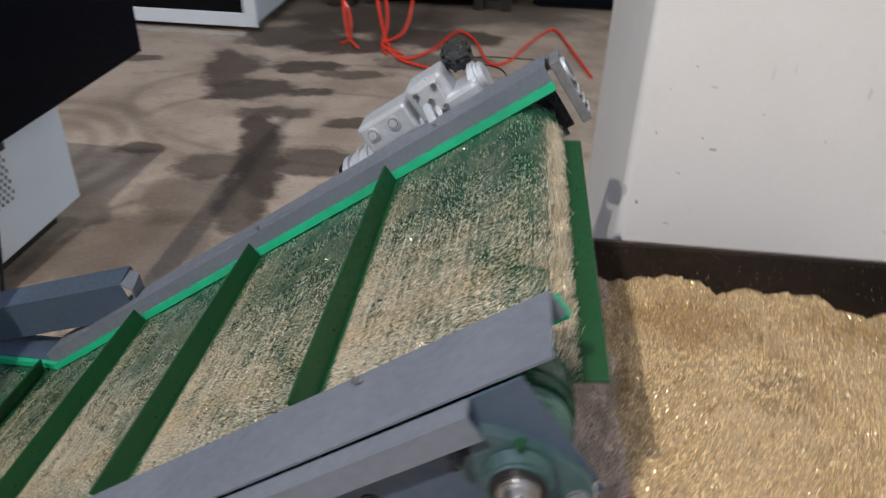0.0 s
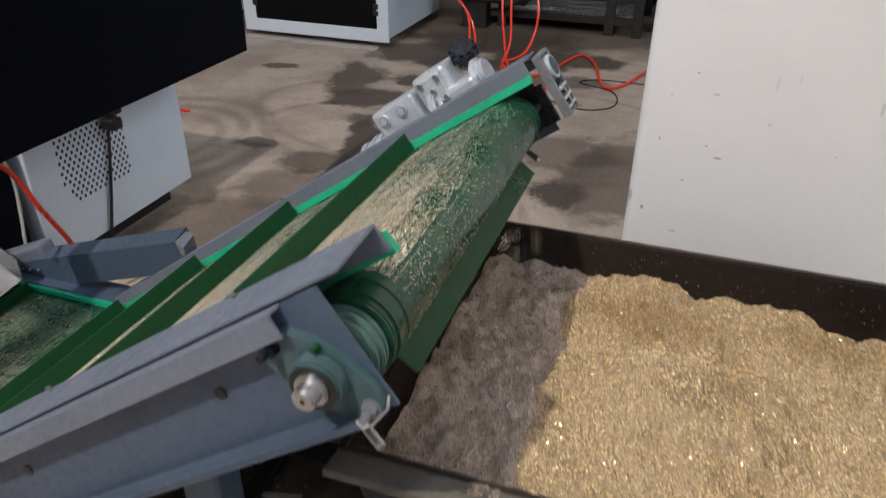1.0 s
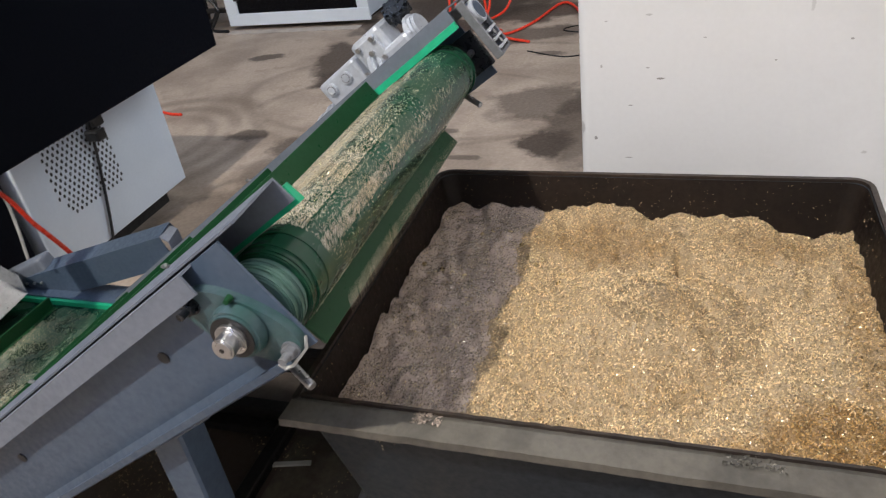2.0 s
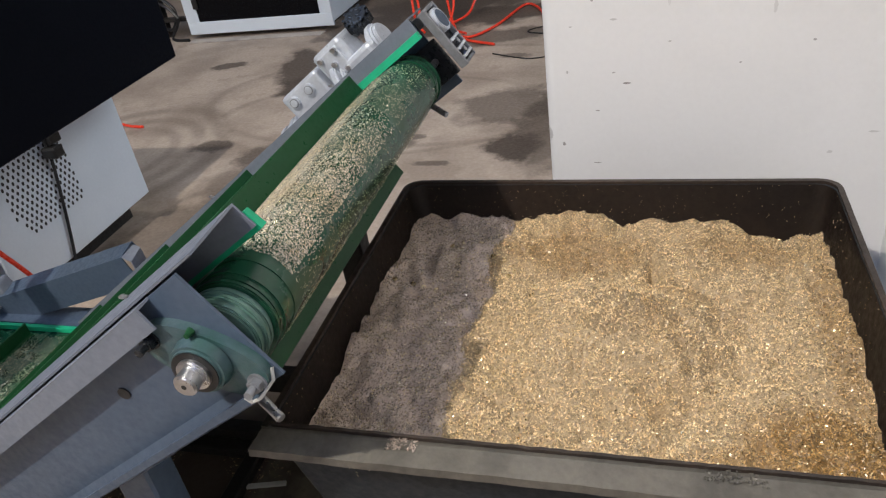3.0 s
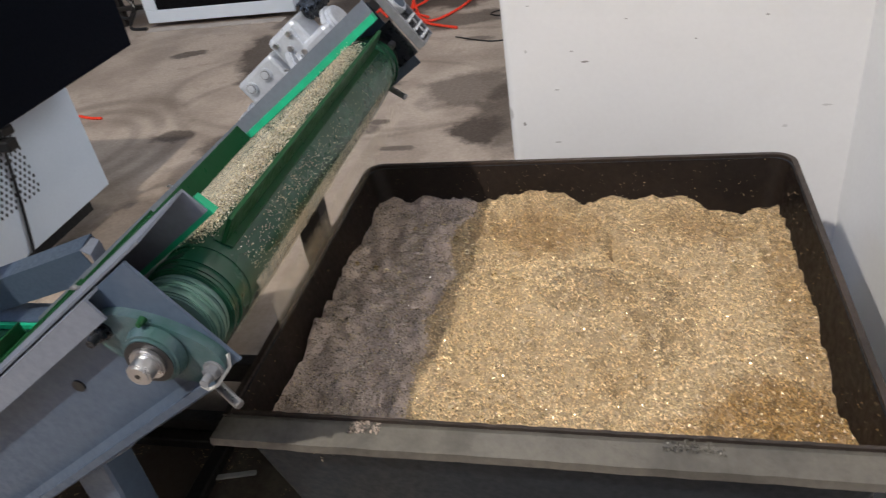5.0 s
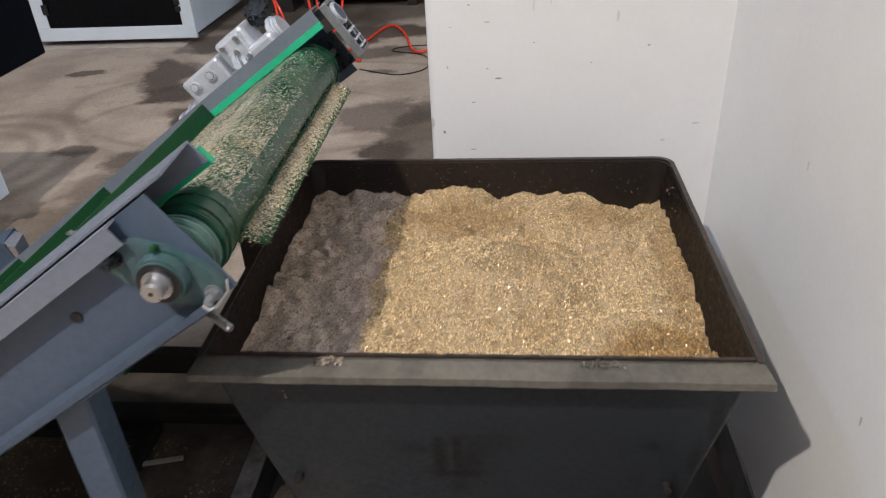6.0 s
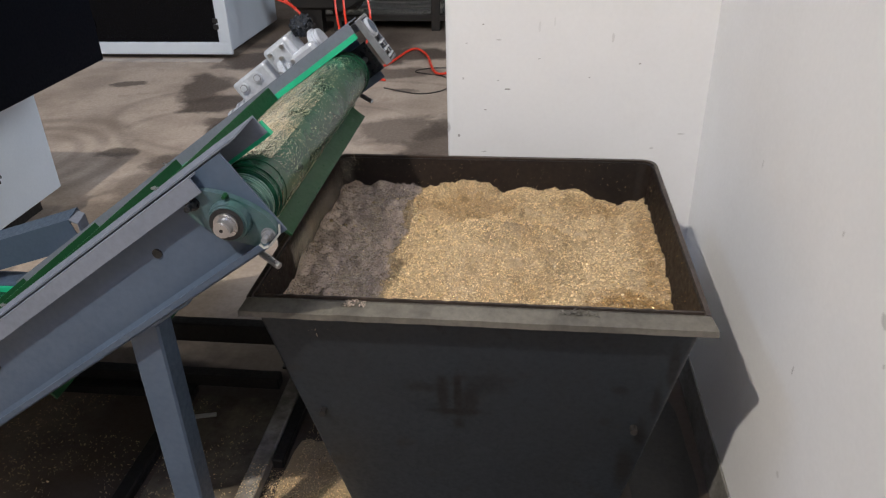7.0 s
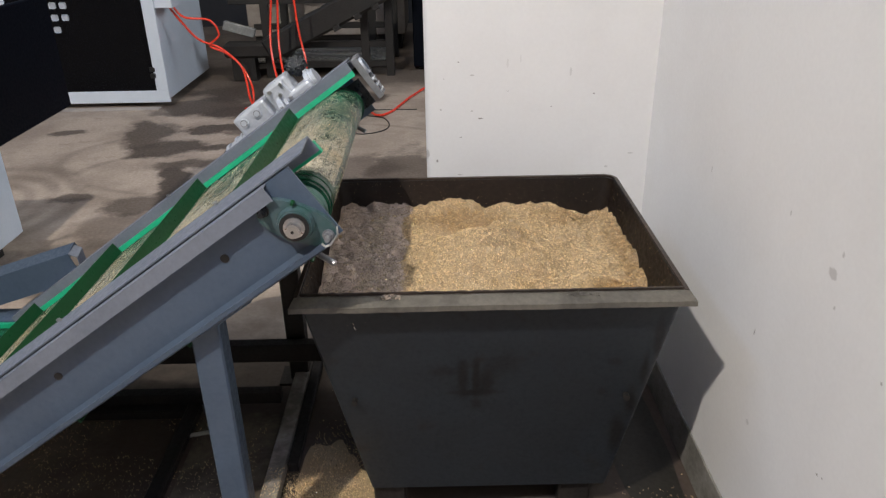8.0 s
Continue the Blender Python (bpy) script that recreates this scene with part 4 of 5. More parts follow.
def build_drive():
    """Gear motor with a speed handwheel and an open mounting bracket at the far end of the head shaft."""
    drive = thing("gear_motor", (0.05, 1.70, 0.7), "cast aluminium gear motor with a black handwheel on a conveyor", "motor")
    t = Matrix.Translation((HEAD.x, 0, HEAD.z)) @ Matrix.Rotation(-SLOPE, 4, "Y")

    def slab(u0, u1, y0, y1, n0, n1, bevel=0.004):
        return boxed(u0, u1, y0, y1, n0, n1, bevel=bevel, m=t, seg=2)

    def axle(bm, u0, u1, y, n, r, seg=24, bevel=0.003):
        return rod(bm, t @ Vector((u0, y, n)), t @ Vector((u1, y, n)), r, seg, bevel=bevel)

    part("gearbox", slab(-0.13, -0.05, 1.645, 1.73, -0.02, 0.115, 0.010), "alu", drive)
    bm = axle(bmesh.new(), -0.375, -0.12, 1.70, 0.045, 0.052, 28)
    motor = part("motor_body", bm, "alu", drive, smooth=True)
    bm = axle(bmesh.new(), -0.40, -0.372, 1.70, 0.045, 0.054, 28, 0.008)
    part("fan_cover", bm, "alu", motor, smooth=True)
    bm = axle(bmesh.new(), -0.412, -0.398, 1.70, 0.045, 0.046, 28)
    part("fan_grille", bm, "black", motor, smooth=True)
    box_ = part("terminal_box", slab(-0.312, -0.195, 1.655, 1.735, 0.085, 0.148, 0.008), "alu", motor)
    for u in (-0.285, -0.235):
        bm = bmesh.new()
        rod(bm, t @ Vector((u, 1.656, 0.124)), t @ Vector((u, 1.650, 0.124)), 0.0135, 20)
        part("knockout", bm, "alu", motor, smooth=True)
        bm = bmesh.new()
        rod(bm, t @ Vector((u, 1.652, 0.124)), t @ Vector((u, 1.6485, 0.124)), 0.0102, 20)
        part("knockout_rim", bm, "grey_cast", motor, smooth=True)
        bm = bmesh.new()
        rod(bm, t @ Vector((u, 1.652, 0.124)), t @ Vector((u, 1.6475, 0.124)), 0.0085, 20)
        part("knockout_cap", bm, "alu", motor, smooth=True)
    for k in range(9):
        u = -0.355 + 0.022 * k
        bm = axle(bmesh.new(), u, u + 0.006, 1.70, 0.045, 0.058, 28, 0)
        part("cooling_fin", bm, "alu", motor, smooth=True)
    bm = axle(bmesh.new(), -0.165, -0.148, 1.695, 0.06, 0.080, 32)
    part("flange", bm, "alu", drive, smooth=True)
    bm = axle(bmesh.new(), -0.145, -0.135, 1.695, 0.06, 0.070, 32)
    part("flange", bm, "alu", drive, smooth=True)
    # variator housing, bolts, handwheel
    part("variator", slab(-0.185, -0.10, 1.655, 1.735, 0.085, 0.165, 0.010), "alu", drive)
    part("variator_cover", slab(-0.17, -0.115, 1.648, 1.656, 0.095, 0.155, 0.003), "alu", drive)
    for u, n in ((-0.163, 0.148), (-0.122, 0.148), (-0.163, 0.102), (-0.122, 0.102), (-0.142, 0.125)):
        bm = bmesh.new()
        rod(bm, t @ Vector((u, 1.650, n)), t @ Vector((u, 1.641, n)), 0.006, 8)
        part("bolt", bm, "steel", drive)
    bm = bmesh.new()
    b = t @ Vector((-0.072, 1.722, 0.158))
    a = b - 0.03 * Vector((-0.15, -0.55, 0.82)).normalized()
    rod(bm, a, b, 0.014, 14)
    part("handwheel_stem", bm, "black", drive)
    bm = bmesh.new()
    d = (b - a).normalized()
    rod(bm, b - d * 0.014, b + d * 0.014, 0.030, 24, bevel=0.006)
    wheel = part("handwheel", bm, "oily", drive, "black ribbed plastic handwheel", smooth=True)
    e = d.orthogonal().normalized()
    for k in range(10):
        p = b + (Matrix.Rotation(2 * math.pi * k / 10, 3, d) @ e) * 0.0275
        bm = bmesh.new()
        rod(bm, p - d * 0.013, p + d * 0.013, 0.0042, 10)
        part("grip_rib", bm, "oily", wheel, smooth=True)
    bm = axle(bmesh.new(), -0.066, -0.044, 1.70, 0.100, 0.037, 32, 0.006)
    part("worm_cover", bm, "alu", drive, smooth=True)
    bm = axle(bmesh.new(), -0.045, -0.036, 1.70, 0.100, 0.030, 32, 0.002)
    part("worm_cap", bm, "alu", drive, smooth=True)
    # open square bracket round the shaft end: two rails, recessed web, hollow flange
    part("bracket_web", slab(0.096, 0.101, 1.592, 1.642, -0.035, 0.083, 0.001), "oily", drive)
    for y0 in (1.584, 1.6425):
        part("bracket_rail", slab(0.092, 0.110, y0, y0 + 0.0075, -0.04, 0.088, 0.002), "grey_cast", drive)
    for n in (-0.04, 0.081):
        part("bracket_end", slab(0.092, 0.109, 1.592, 1.642, n, n + 0.007, 0.002), "grey_cast", drive)
    bm = bmesh.new()
    rod(bm, t @ Vector((0.100, 1.617, 0.054)), t @ Vector((0.115, 1.617, 0.054)), 0.0245, 28, bevel=0.002)
    part("output_flange", bm, "alu", drive, smooth=True)
    # flat disc instead of an open bore, its inner shade put into the colour
    bm = bmesh.new()
    rod(bm, t @ Vector((0.113, 1.617, 0.054)), t @ Vector((0.1155, 1.617, 0.054)), 0.019, 28)
    part("output_bore", bm, "paint", drive, "darker disc standing in for the shaded shaft bore", smooth=True)
    for n in (-0.026, -0.008, 0.012):
        part("rib", slab(0.100, 0.113, 1.592, 1.642, n - 0.0025, n + 0.0025, 0.001), "alu", drive)
    for n in (-0.02, 0.0):
        bm = bmesh.new()
        rod(bm, t @ Vector((0.101, 1.617, n + 0.003)), t @ Vector((0.112, 1.617, n + 0.003)), 0.006, 10)
        part("bolt", bm, "steel", drive)
    part("bracket_arm", slab(-0.02, 0.090, 1.640, 1.650, 0.062, 0.085, 0.002), "grey_cast", drive)
    bm = bmesh.new()
    rod(bm, (HEAD.x, 1.588, HEAD.z), (HEAD.x, 1.612, HEAD.z), 0.047, 28, bevel=0.004)
    part("end_bearing", bm, "black", drive, smooth=True)
    bm = bmesh.new()
    rod(bm, (HEAD.x, 1.583, HEAD.z), (HEAD.x, 1.590, HEAD.z), 0.036, 28, bevel=0.001)
    part("bearing_ring", bm, "steel", drive, smooth=True)
    for k in range(4):
        a = 0.6 + k * math.pi / 2
        q = Vector((HEAD.x + 0.05 * math.cos(a), 1.588, HEAD.z + 0.05 * math.sin(a)))
        bm = bmesh.new()
        rod(bm, q, q + Vector((0, 0.02, 0)), 0.007, 8)
        part("bolt", bm, "steel", drive)
    part("bearing_plate", slab(-0.04, 0.074, 1.613, 1.622, -0.045, 0.036, 0.002), "oily", drive)


build_drive()


# ---- machine beside the conveyor ----
def build_machine():
    mach = thing("dark_machine", (-1.6, 1.6, 0), "long navy painted machine panel overhanging a pale cabinet", "machine")
    # panel alone, thinned to fit the camera's view and narrow its floor shadow
    part("housing", boxed(-1.058, -1.035, -1.2, 2.62, 0.657, 1.10, bevel=0.004), "navy", mach)
    part("bracket", boxed(-1.55, -1.05, 1.2, 1.28, 0.60, 0.657), "navy", mach)
    part("post", boxed(-1.75, -1.40, 0.9, 1.80, 0.0, 0.656), "navy", mach)
    cab = thing("pale_cabinet", (-1.7, 2.2, 0), "pale grey sheet-metal cabinet with a perforated side panel", "cabinet")
    part("body", boxed(-2.1, -1.379, 1.835, 2.608, 0.088, 0.655, bevel=0.004), "cabinet", cab)
    part("plinth", boxed(-2.05, -1.46, 1.88, 2.55, 0.0, 0.087), "dark_steel", cab)
    # black discs on the face for the holes, their inner dark put into colour
    bm = bmesh.new()
    bmesh.ops.create_circle(bm, cap_ends=True, segments=8, radius=0.0055)
    bmesh.ops.transform(bm, matrix=Matrix.Rotation(math.pi / 2, 4, "Y") @ Matrix.Diagonal((1.45, 1, 1, 1)), verts=bm.verts[:])
    hole = bpy.data.meshes.new("perforation")
    bm.to_mesh(hole)
    bm.free()
    hole.materials.append(M["black"])
    for r in range(15):
        for c in range(13):
            y, z = 1.965 + 0.0245 * c + (0.012 if r % 2 else 0), 0.262 + 0.0185 * r
            if (c + r * 0.35) >= 1.2 and y <= 2.275:
                place("perforation", hole, cab, m=Matrix.Translation((-1.3782, y, z)))
    cable = tagged(part("power_cable", tube([(-1.30, 2.17, 0.67), (-1.345, 2.185, 0.56), (-1.362, 2.19, 0.45), (-1.366, 2.16, 0.30), (-1.366, 2.12, 0.15), (-1.37, 2.08, 0.01)], 0.006), "black", smooth=True), "black power cable hanging down the cabinet", "cable")
    bm = boxed(-1.372, -1.31, 2.165, 2.215, 0.46, 0.50, bevel=0.006)
    part("plug", bm, "black", cable, "black plug")
    rod_ = boxed(-1.375, -1.335, 2.19, 2.25, 0.50, 0.535, bevel=0.006)
    part("socket", rod_, "black", cable)
    tagged(part("air_hose", tube([(-1.10, 1.35, 0.66), (-1.2, 1.613, 0.575), (-1.2, 1.70, 0.40), (-1.2, 1.776, 0.237), (-1.21, 1.83, 0.08), (-1.25, 1.9, 0.012)], 0.0075), "hose", smooth=True), "orange-red air hose hanging beside the cabinet", "hose")
    tagged(part("pale_wire", tube([(-1.28, 1.66, 0.657), (-1.30, 1.718, 0.489), (-1.30, 1.71, 0.36), (-1.30, 1.695, 0.25), (-1.31, 1.70, 0.01)], 0.005), "wire", smooth=True), "thin pale wire hanging from the machine", "cable")
    chute = thing("infeed_chute", (-1.3, 1.3, 0), "bare sheet-metal chute over the conveyor infeed", "chute")
    bm = bmesh.new()
    vs = [bm.verts.new(p) for p in ((-1.9, 1.54, 0.66), (-1.128, 1.52, 0.278), (-1.09, 1.08, 0.262), (-1.9, 1.0, 0.64))]
    bm.faces.new(vs)
    part("slide", sheet(bm), "steel", chute)
    bm = bmesh.new()
    vs = [bm.verts.new(p) for p in ((-1.9, 1.54, 0.663), (-1.128, 1.52, 0.281), (-1.14, 1.53, 0.335), (-1.9, 1.55, 0.72))]
    bm.faces.new(vs)
    part("side_wall", sheet(bm), "grey_cast", chute)
    part("strut", boxed(-1.45, -1.41, 1.26, 1.30, 0.40, 0.66), "dark_steel", chute)


build_machine()


# ---- back of the hall ----
def build_back():
    cab = thing("control_cabinet", (-2.1, 5.6, 0), "pale grey control cabinet with a black framed door", "cabinet")
    part("body", boxed(-2.70, -1.53, 5.15, 6.22, 0.06, 1.9, bevel=0.005), "cabinet", cab)
    for x0, x1, z0, z1 in ((-2.70, -1.53, 0.035, 0.125), (-2.70, -2.60, 0.125, 1.8), (-1.62, -1.53, 0.125, 1.8), (-2.60, -1.62, 1.72, 1.8)):
        part("door_frame", boxed(x0, x1, 5.125, 5.15, z0, z1, bevel=0.003), "cabinet", cab)
    door = part("door_sheet", boxed(-2.60, -1.62, 5.135, 5.149, 0.125, 1.72), "glass_dark", cab, "glossy black door sheet")
    for z in (0.22, 0.95):
        for k in (0, 1):
            part("hinge", boxed(-1.645, -1.605, 5.118, 5.136, z + 0.045 * k, z + 0.035 + 0.045 * k, bevel=0.004), "black", door)
        part("hinge", boxed(-2.615, -2.575, 5.118, 5.136, z, z + 0.07, bevel=0.004), "black", door)
    part("plinth", boxed(-2.62, -1.62, 5.26, 6.1, 0.0, 0.06), "dark_steel", cab)
    part("switch_box", boxed(-1.53, -1.40, 5.13, 5.32, 0.72, 0.95, bevel=0.006), "cabinet", cab)
    # pale panes set on the door, standing in for window reflections
    for r in range(3):
        for c in range(3):
            if (r, c) != (0, 2):
                part("vent", boxed(-2.36 + 0.075 * c, -2.31 + 0.075 * c, 5.130, 5.1345, 0.56 + 0.085 * r, 0.605 + 0.085 * r, bevel=0.008), "alu", door, "pale pane standing in for a reflected window")
    tagged(part("floor_strip", boxed(-2.68, -1.60, 5.02, 5.11, 0.0, 0.006), "chalk"), "pale strip of board on the floor", "board")

    rack = thing("steel_rack", (-0.3, 6.4, 0), "dark steel machine stand with cross bars", "stand")
    for x in (-0.11, 0.10, -0.95):
        part("post", boxed(x - 0.035, x + 0.035, 6.06, 6.13, 0, 1.6, bevel=0.003), "dark_steel", rack)
        part("post", boxed(x - 0.035, x + 0.035, 6.9, 6.97, 0, 1.6, bevel=0.003), "dark_steel", rack)
    for z in (0.08, 0.25, 0.62):
        part("rail", boxed(-1.25, 0.13, 6.065, 6.125, z, z + 0.05, bevel=0.003), "dark_steel", rack)
        part("rail", boxed(-1.25, 0.13, 6.9, 6.96, z + 0.03, z + 0.08, bevel=0.003), "dark_steel", rack)
    part("tray", boxed(-1.2, 0.05, 6.15, 6.88, 0.10, 0.118), "clear", rack, "greasy steel drip tray")
    for y in (6.3, 6.55):
        bm = bmesh.new()
        rod(bm, (-0.9, y, 0.16), (-0.15, y, 0.16), 0.022, 14)
        part("pipe", bm, "steel", rack, smooth=True)
    # sloping dark machine arm with a film-covered guard
    arm = thing("dark_chute_arm", (-0.8, 6.0, 0), "dark sloping chip chute with a scuffed guard", "chute")
    t = Matrix.Translation((-0.62, 5.98, 0.42)) @ pose(0, 0, 0, 0, -26, 0)
    part("trough", boxed(-0.35, 0.95, -0.10, 0.10, -0.11, 0.09, bevel=0.02, m=t), "dark_steel", arm)
    part("guard", boxed(-0.13, 0.13, -0.03, 0.03, -0.035, 0.035, bevel=0.006, m=Matrix.Translation((-1.12, 5.84, 0.455)) @ pose(0, 0, 0, 0, 16, 0)), "clear", arm, "scuffed shiny guard plate")
    part("foot", boxed(-1.30, -0.72, 5.92, 6.10, 0.20, 0.32, bevel=0.02), "dark_steel", arm)
    part("stand", boxed(-1.25, -1.05, 5.95, 6.08, 0.0, 0.21), "dark_steel", arm)
    for k, u in enumerate((0.25, 0.45, 0.62)):
        part("lug", boxed(u, u + 0.06, -0.125, -0.10, -0.13, -0.085, bevel=0.004, m=t), "dark_steel", arm)
    part("end_plate", boxed(0.96, 0.98, -0.06, 0.06, -0.02, 0.12, m=t), "steel", arm)
    blk = thing("dark_housing", (0.6, 6.6, 0), "black machine housing in the back of the hall", "machine")
    part("housing", boxed(0.30, 1.6, 6.25, 7.2, 0.03, 2.0, bevel=0.01), "navy", blk)
    part("base", boxed(0.34, 1.56, 6.30, 7.15, 0.0, 0.03), "dark_steel", blk)
    # pale box added for the bright floor and wall seen past the stand
    pale = thing("grey_machine", (-0.4, 7.6, 0), "pale box standing in for the light floor and wall behind the stand", "machine")
    part("body", boxed(-1.4, 0.2, 7.3, 8.2, 0.15, 1.6, bevel=0.01), "chalk", pale)
    part("base", boxed(-1.35, 0.15, 7.35, 8.15, 0.0, 0.15), "dark_steel", pale)
    clut = thing("cable_stand", (-2.95, 5.3, 0), "dark stand with cable coils beside the control cabinet", "stand")
    part("post", boxed(-3.02, -2.96, 5.22, 5.28, 0, 1.2, bevel=0.004), "dark_steel", clut)
    part("arm", boxed(-3.15, -2.74, 5.20, 5.25, 0.30, 0.34, bevel=0.004), "dark_steel", clut)
    part("arm", boxed(-3.15, -2.74, 5.20, 5.25, 0.12, 0.15, bevel=0.004), "dark_steel", clut)
    part("cable_coil", tube([(-2.95, 5.18, 0.34), (-2.80, 5.16, 0.22), (-2.86, 5.15, 0.08), (-3.0, 5.17, 0.14), (-2.92, 5.16, 0.27), (-2.78, 5.14, 0.16), (-2.86, 5.12, 0.02), (-2.7, 5.08, 0.012)], 0.012), "black", clut, smooth=True)
    hoses = (
        ("air_hose", [(-1.46, 5.22, 0.73), (-1.40, 5.25, 0.62), (-1.30, 5.3, 0.47), (-1.14, 5.3, 0.40), (-1.0, 5.28, 0.27), (-0.92, 5.22, 0.13), (-0.90, 5.10, 0.012), (-0.93, 4.98, 0.012)]),
        ("air_hose", [(-1.43, 5.22, 0.73), (-1.36, 5.24, 0.64), (-1.19, 5.28, 0.61), (-1.14, 5.3, 0.50), (-1.22, 5.3, 0.42), (-1.10, 5.3, 0.36), (-0.98, 5.25, 0.25), (-0.90, 5.05, 0.06), (-0.80, 4.9, 0.012)]),
        ("air_hose", [(-0.72, 5.55, 1.6), (-0.74, 5.5, 0.9), (-0.78, 5.4, 0.4), (-0.70, 5.2, 0.10), (-0.62, 5.0, 0.012), (-0.50, 4.72, 0.012), (-0.27, 4.57, 0.012)]),
        ("air_hose", [(-0.69, 5.56, 1.6), (-0.70, 5.5, 0.9), (-0.72, 5.42, 0.4), (-0.66, 5.2, 0.12), (-0.66, 5.0, 0.012), (-0.60, 4.8, 0.012)]),
        ("air_hose", [(-0.62, 5.58, 1.6), (-0.58, 5.5, 0.6), (-0.52, 5.4, 0.25), (-0.55, 5.2, 0.05), (-0.66, 5.0, 0.014), (-0.50, 4.82, 0.012)]),
        ("air_hose", [(-0.66, 5.0, 0.012), (-0.48, 4.74, 0.012), (-0.33, 4.95, 0.012), (-0.21, 5.40, 0.012), (-0.08, 5.24, 0.012), (0.046, 4.76, 0.012), (0.164, 4.82, 0.012), (0.30, 5.26, 0.012), (0.454, 5.60, 0.012), (0.544, 5.24, 0.012), (0.66, 4.62, 0.012)]),
    )
    for n, (name, pts) in enumerate(hoses):
        tagged(part(name, tube(pts, 0.0085, 8, 6), "hose", smooth=True), "thin orange-red air hose looping to the floor", "hose", "air hoses")
    tagged(part("thin_cable", tube([(-0.25, 4.42, 0.005), (0.0, 4.30, 0.005), (0.16, 4.42, 0.005), (0.12, 4.68, 0.005), (-0.1, 4.80, 0.005), (0.02, 4.9, 0.005), (0.35, 4.9, 0.005)], 0.0035), "black", smooth=True), "thin dark cable curled on the floor", "cable")
    tagged(part("hose_scrap", tube([(-2.21, 3.535, 0.008), (-2.12, 3.50, 0.008), (-2.04, 3.49, 0.008)], 0.008), "hose", smooth=True), "short scrap of red hose on the floor", "hose")


build_back()


# ---- stains, painted shade and clutter on the floor ----
def build_floor_marks():
    # steel angle and black frame on the floor beside the bin, spilled chips
    tagged(part("floor_rail", boxed(0.020, 0.066, 0.75, 1.66, 0.0, 0.035, bevel=0.003), "dusty"), "dusty steel rail on the floor", "rail")
    # black bar added in place of the shade between rail and bin
    tagged(part("floor_rail", boxed(0.068, 0.098, 1.12, 1.66, 0.0, 0.03, bevel=0.003), "dark_steel"), "black bar filling the shaded gap beside the rail", "rail")
    frame_ = thing("black_frame", (-0.5, 1.2, 0), "low black steel frame lying on the floor", "frame")
    part("bar", boxed(-0.285, -0.245, 0.55, 1.40, 0.0, 0.03, bevel=0.003), "dark_steel", frame_)
    part("bar", boxed(-0.95, -0.285, 1.36, 1.40, 0.0, 0.03, bevel=0.003), "dark_steel", frame_)
    # added sheet over the bare floor, its brown lightened against the shade there
    tagged(part("dark_mat", boxed(-0.23, 0.018, 0.6, 1.38, 0.0, 0.004), "dirt"), "dirty brown sheet standing in for the floor under the conveyor", "mat")
    tagged(part("chalk_stick", boxed(-0.055, 0.055, -0.006, 0.006, 0, 0.006, m=Matrix.Translation((-0.205, 1.283, 0.006)) @ pose(0, 0, 0, 0, 0, 14)), "wire"), "short pale strip lying on the floor", "scrap")
    # black sheet: some wet oil, mostly the bin's shade laid on as colour
    tagged(part("oil_stain", blob(1.055, 1.16, 0.085, 0.44, 0, 17, 0.003, 0.18), "oil"), "black sheet for oil and shade on the floor beside the bin", "oil stain", kind="structure")
    rnd = random.Random(8)
    pts = []
    for _ in range(260):
        pts.append((rnd.uniform(0.95, 1.15), rnd.gauss(0.93, 0.05), 0.0045))
    for _ in range(7500):
        x, y = rnd.gauss(0.17, 0.10), rnd.gauss(1.0, 0.13)
        if 0.068 < x < 0.33 and (y < 1.11 or x > 0.127) or (x < 0.02 and rnd.random() < 0.12):
            pts.append((x, y, 0.003 + rnd.uniform(0, 0.004) * (1 if x > 0.06 else 0.3)))
        elif 0.02 < x < 0.066 and y < 1.10 and rnd.random() < 0.7:
            pts.append((x, y, 0.0355))
    for _ in range(4800):
        x, y = rnd.uniform(-0.95, -0.02), rnd.uniform(0.55, 1.36)
        if noise.noise(Vector((x * 6, y * 6, 2.0))) > -0.1:
            pts.append((x, y, 0.005 if x > -0.235 else 0.0015))
    ob = tagged(place("spilled_chips", flakes(pts, 12)), "brass chips spilled on the floor beside the bin", "metal chips", kind="stuff")
    bm = blob(0.205, 1.01, 0.10, 0.24, 0, 41, 0.0025)
    part("chip_layer", bm, "heap", ob)


build_floor_marks()


# ---- moving: cleats, chips on the belt, falling chips ----
def build_cleat():
    bm = boxed(-0.003, 0.003, 0.902, 1.532, 0.0, 0.040, bevel=0.0012)
    box(bm, -0.013, 0.013, 0.902, 1.532, 0.0, 0.003, bevel=0.001)
    me = bpy.data.meshes.new("cleat")
    bm.to_mesh(me)
    bm.free()
    me.materials.append(M["cleat"])
    return me


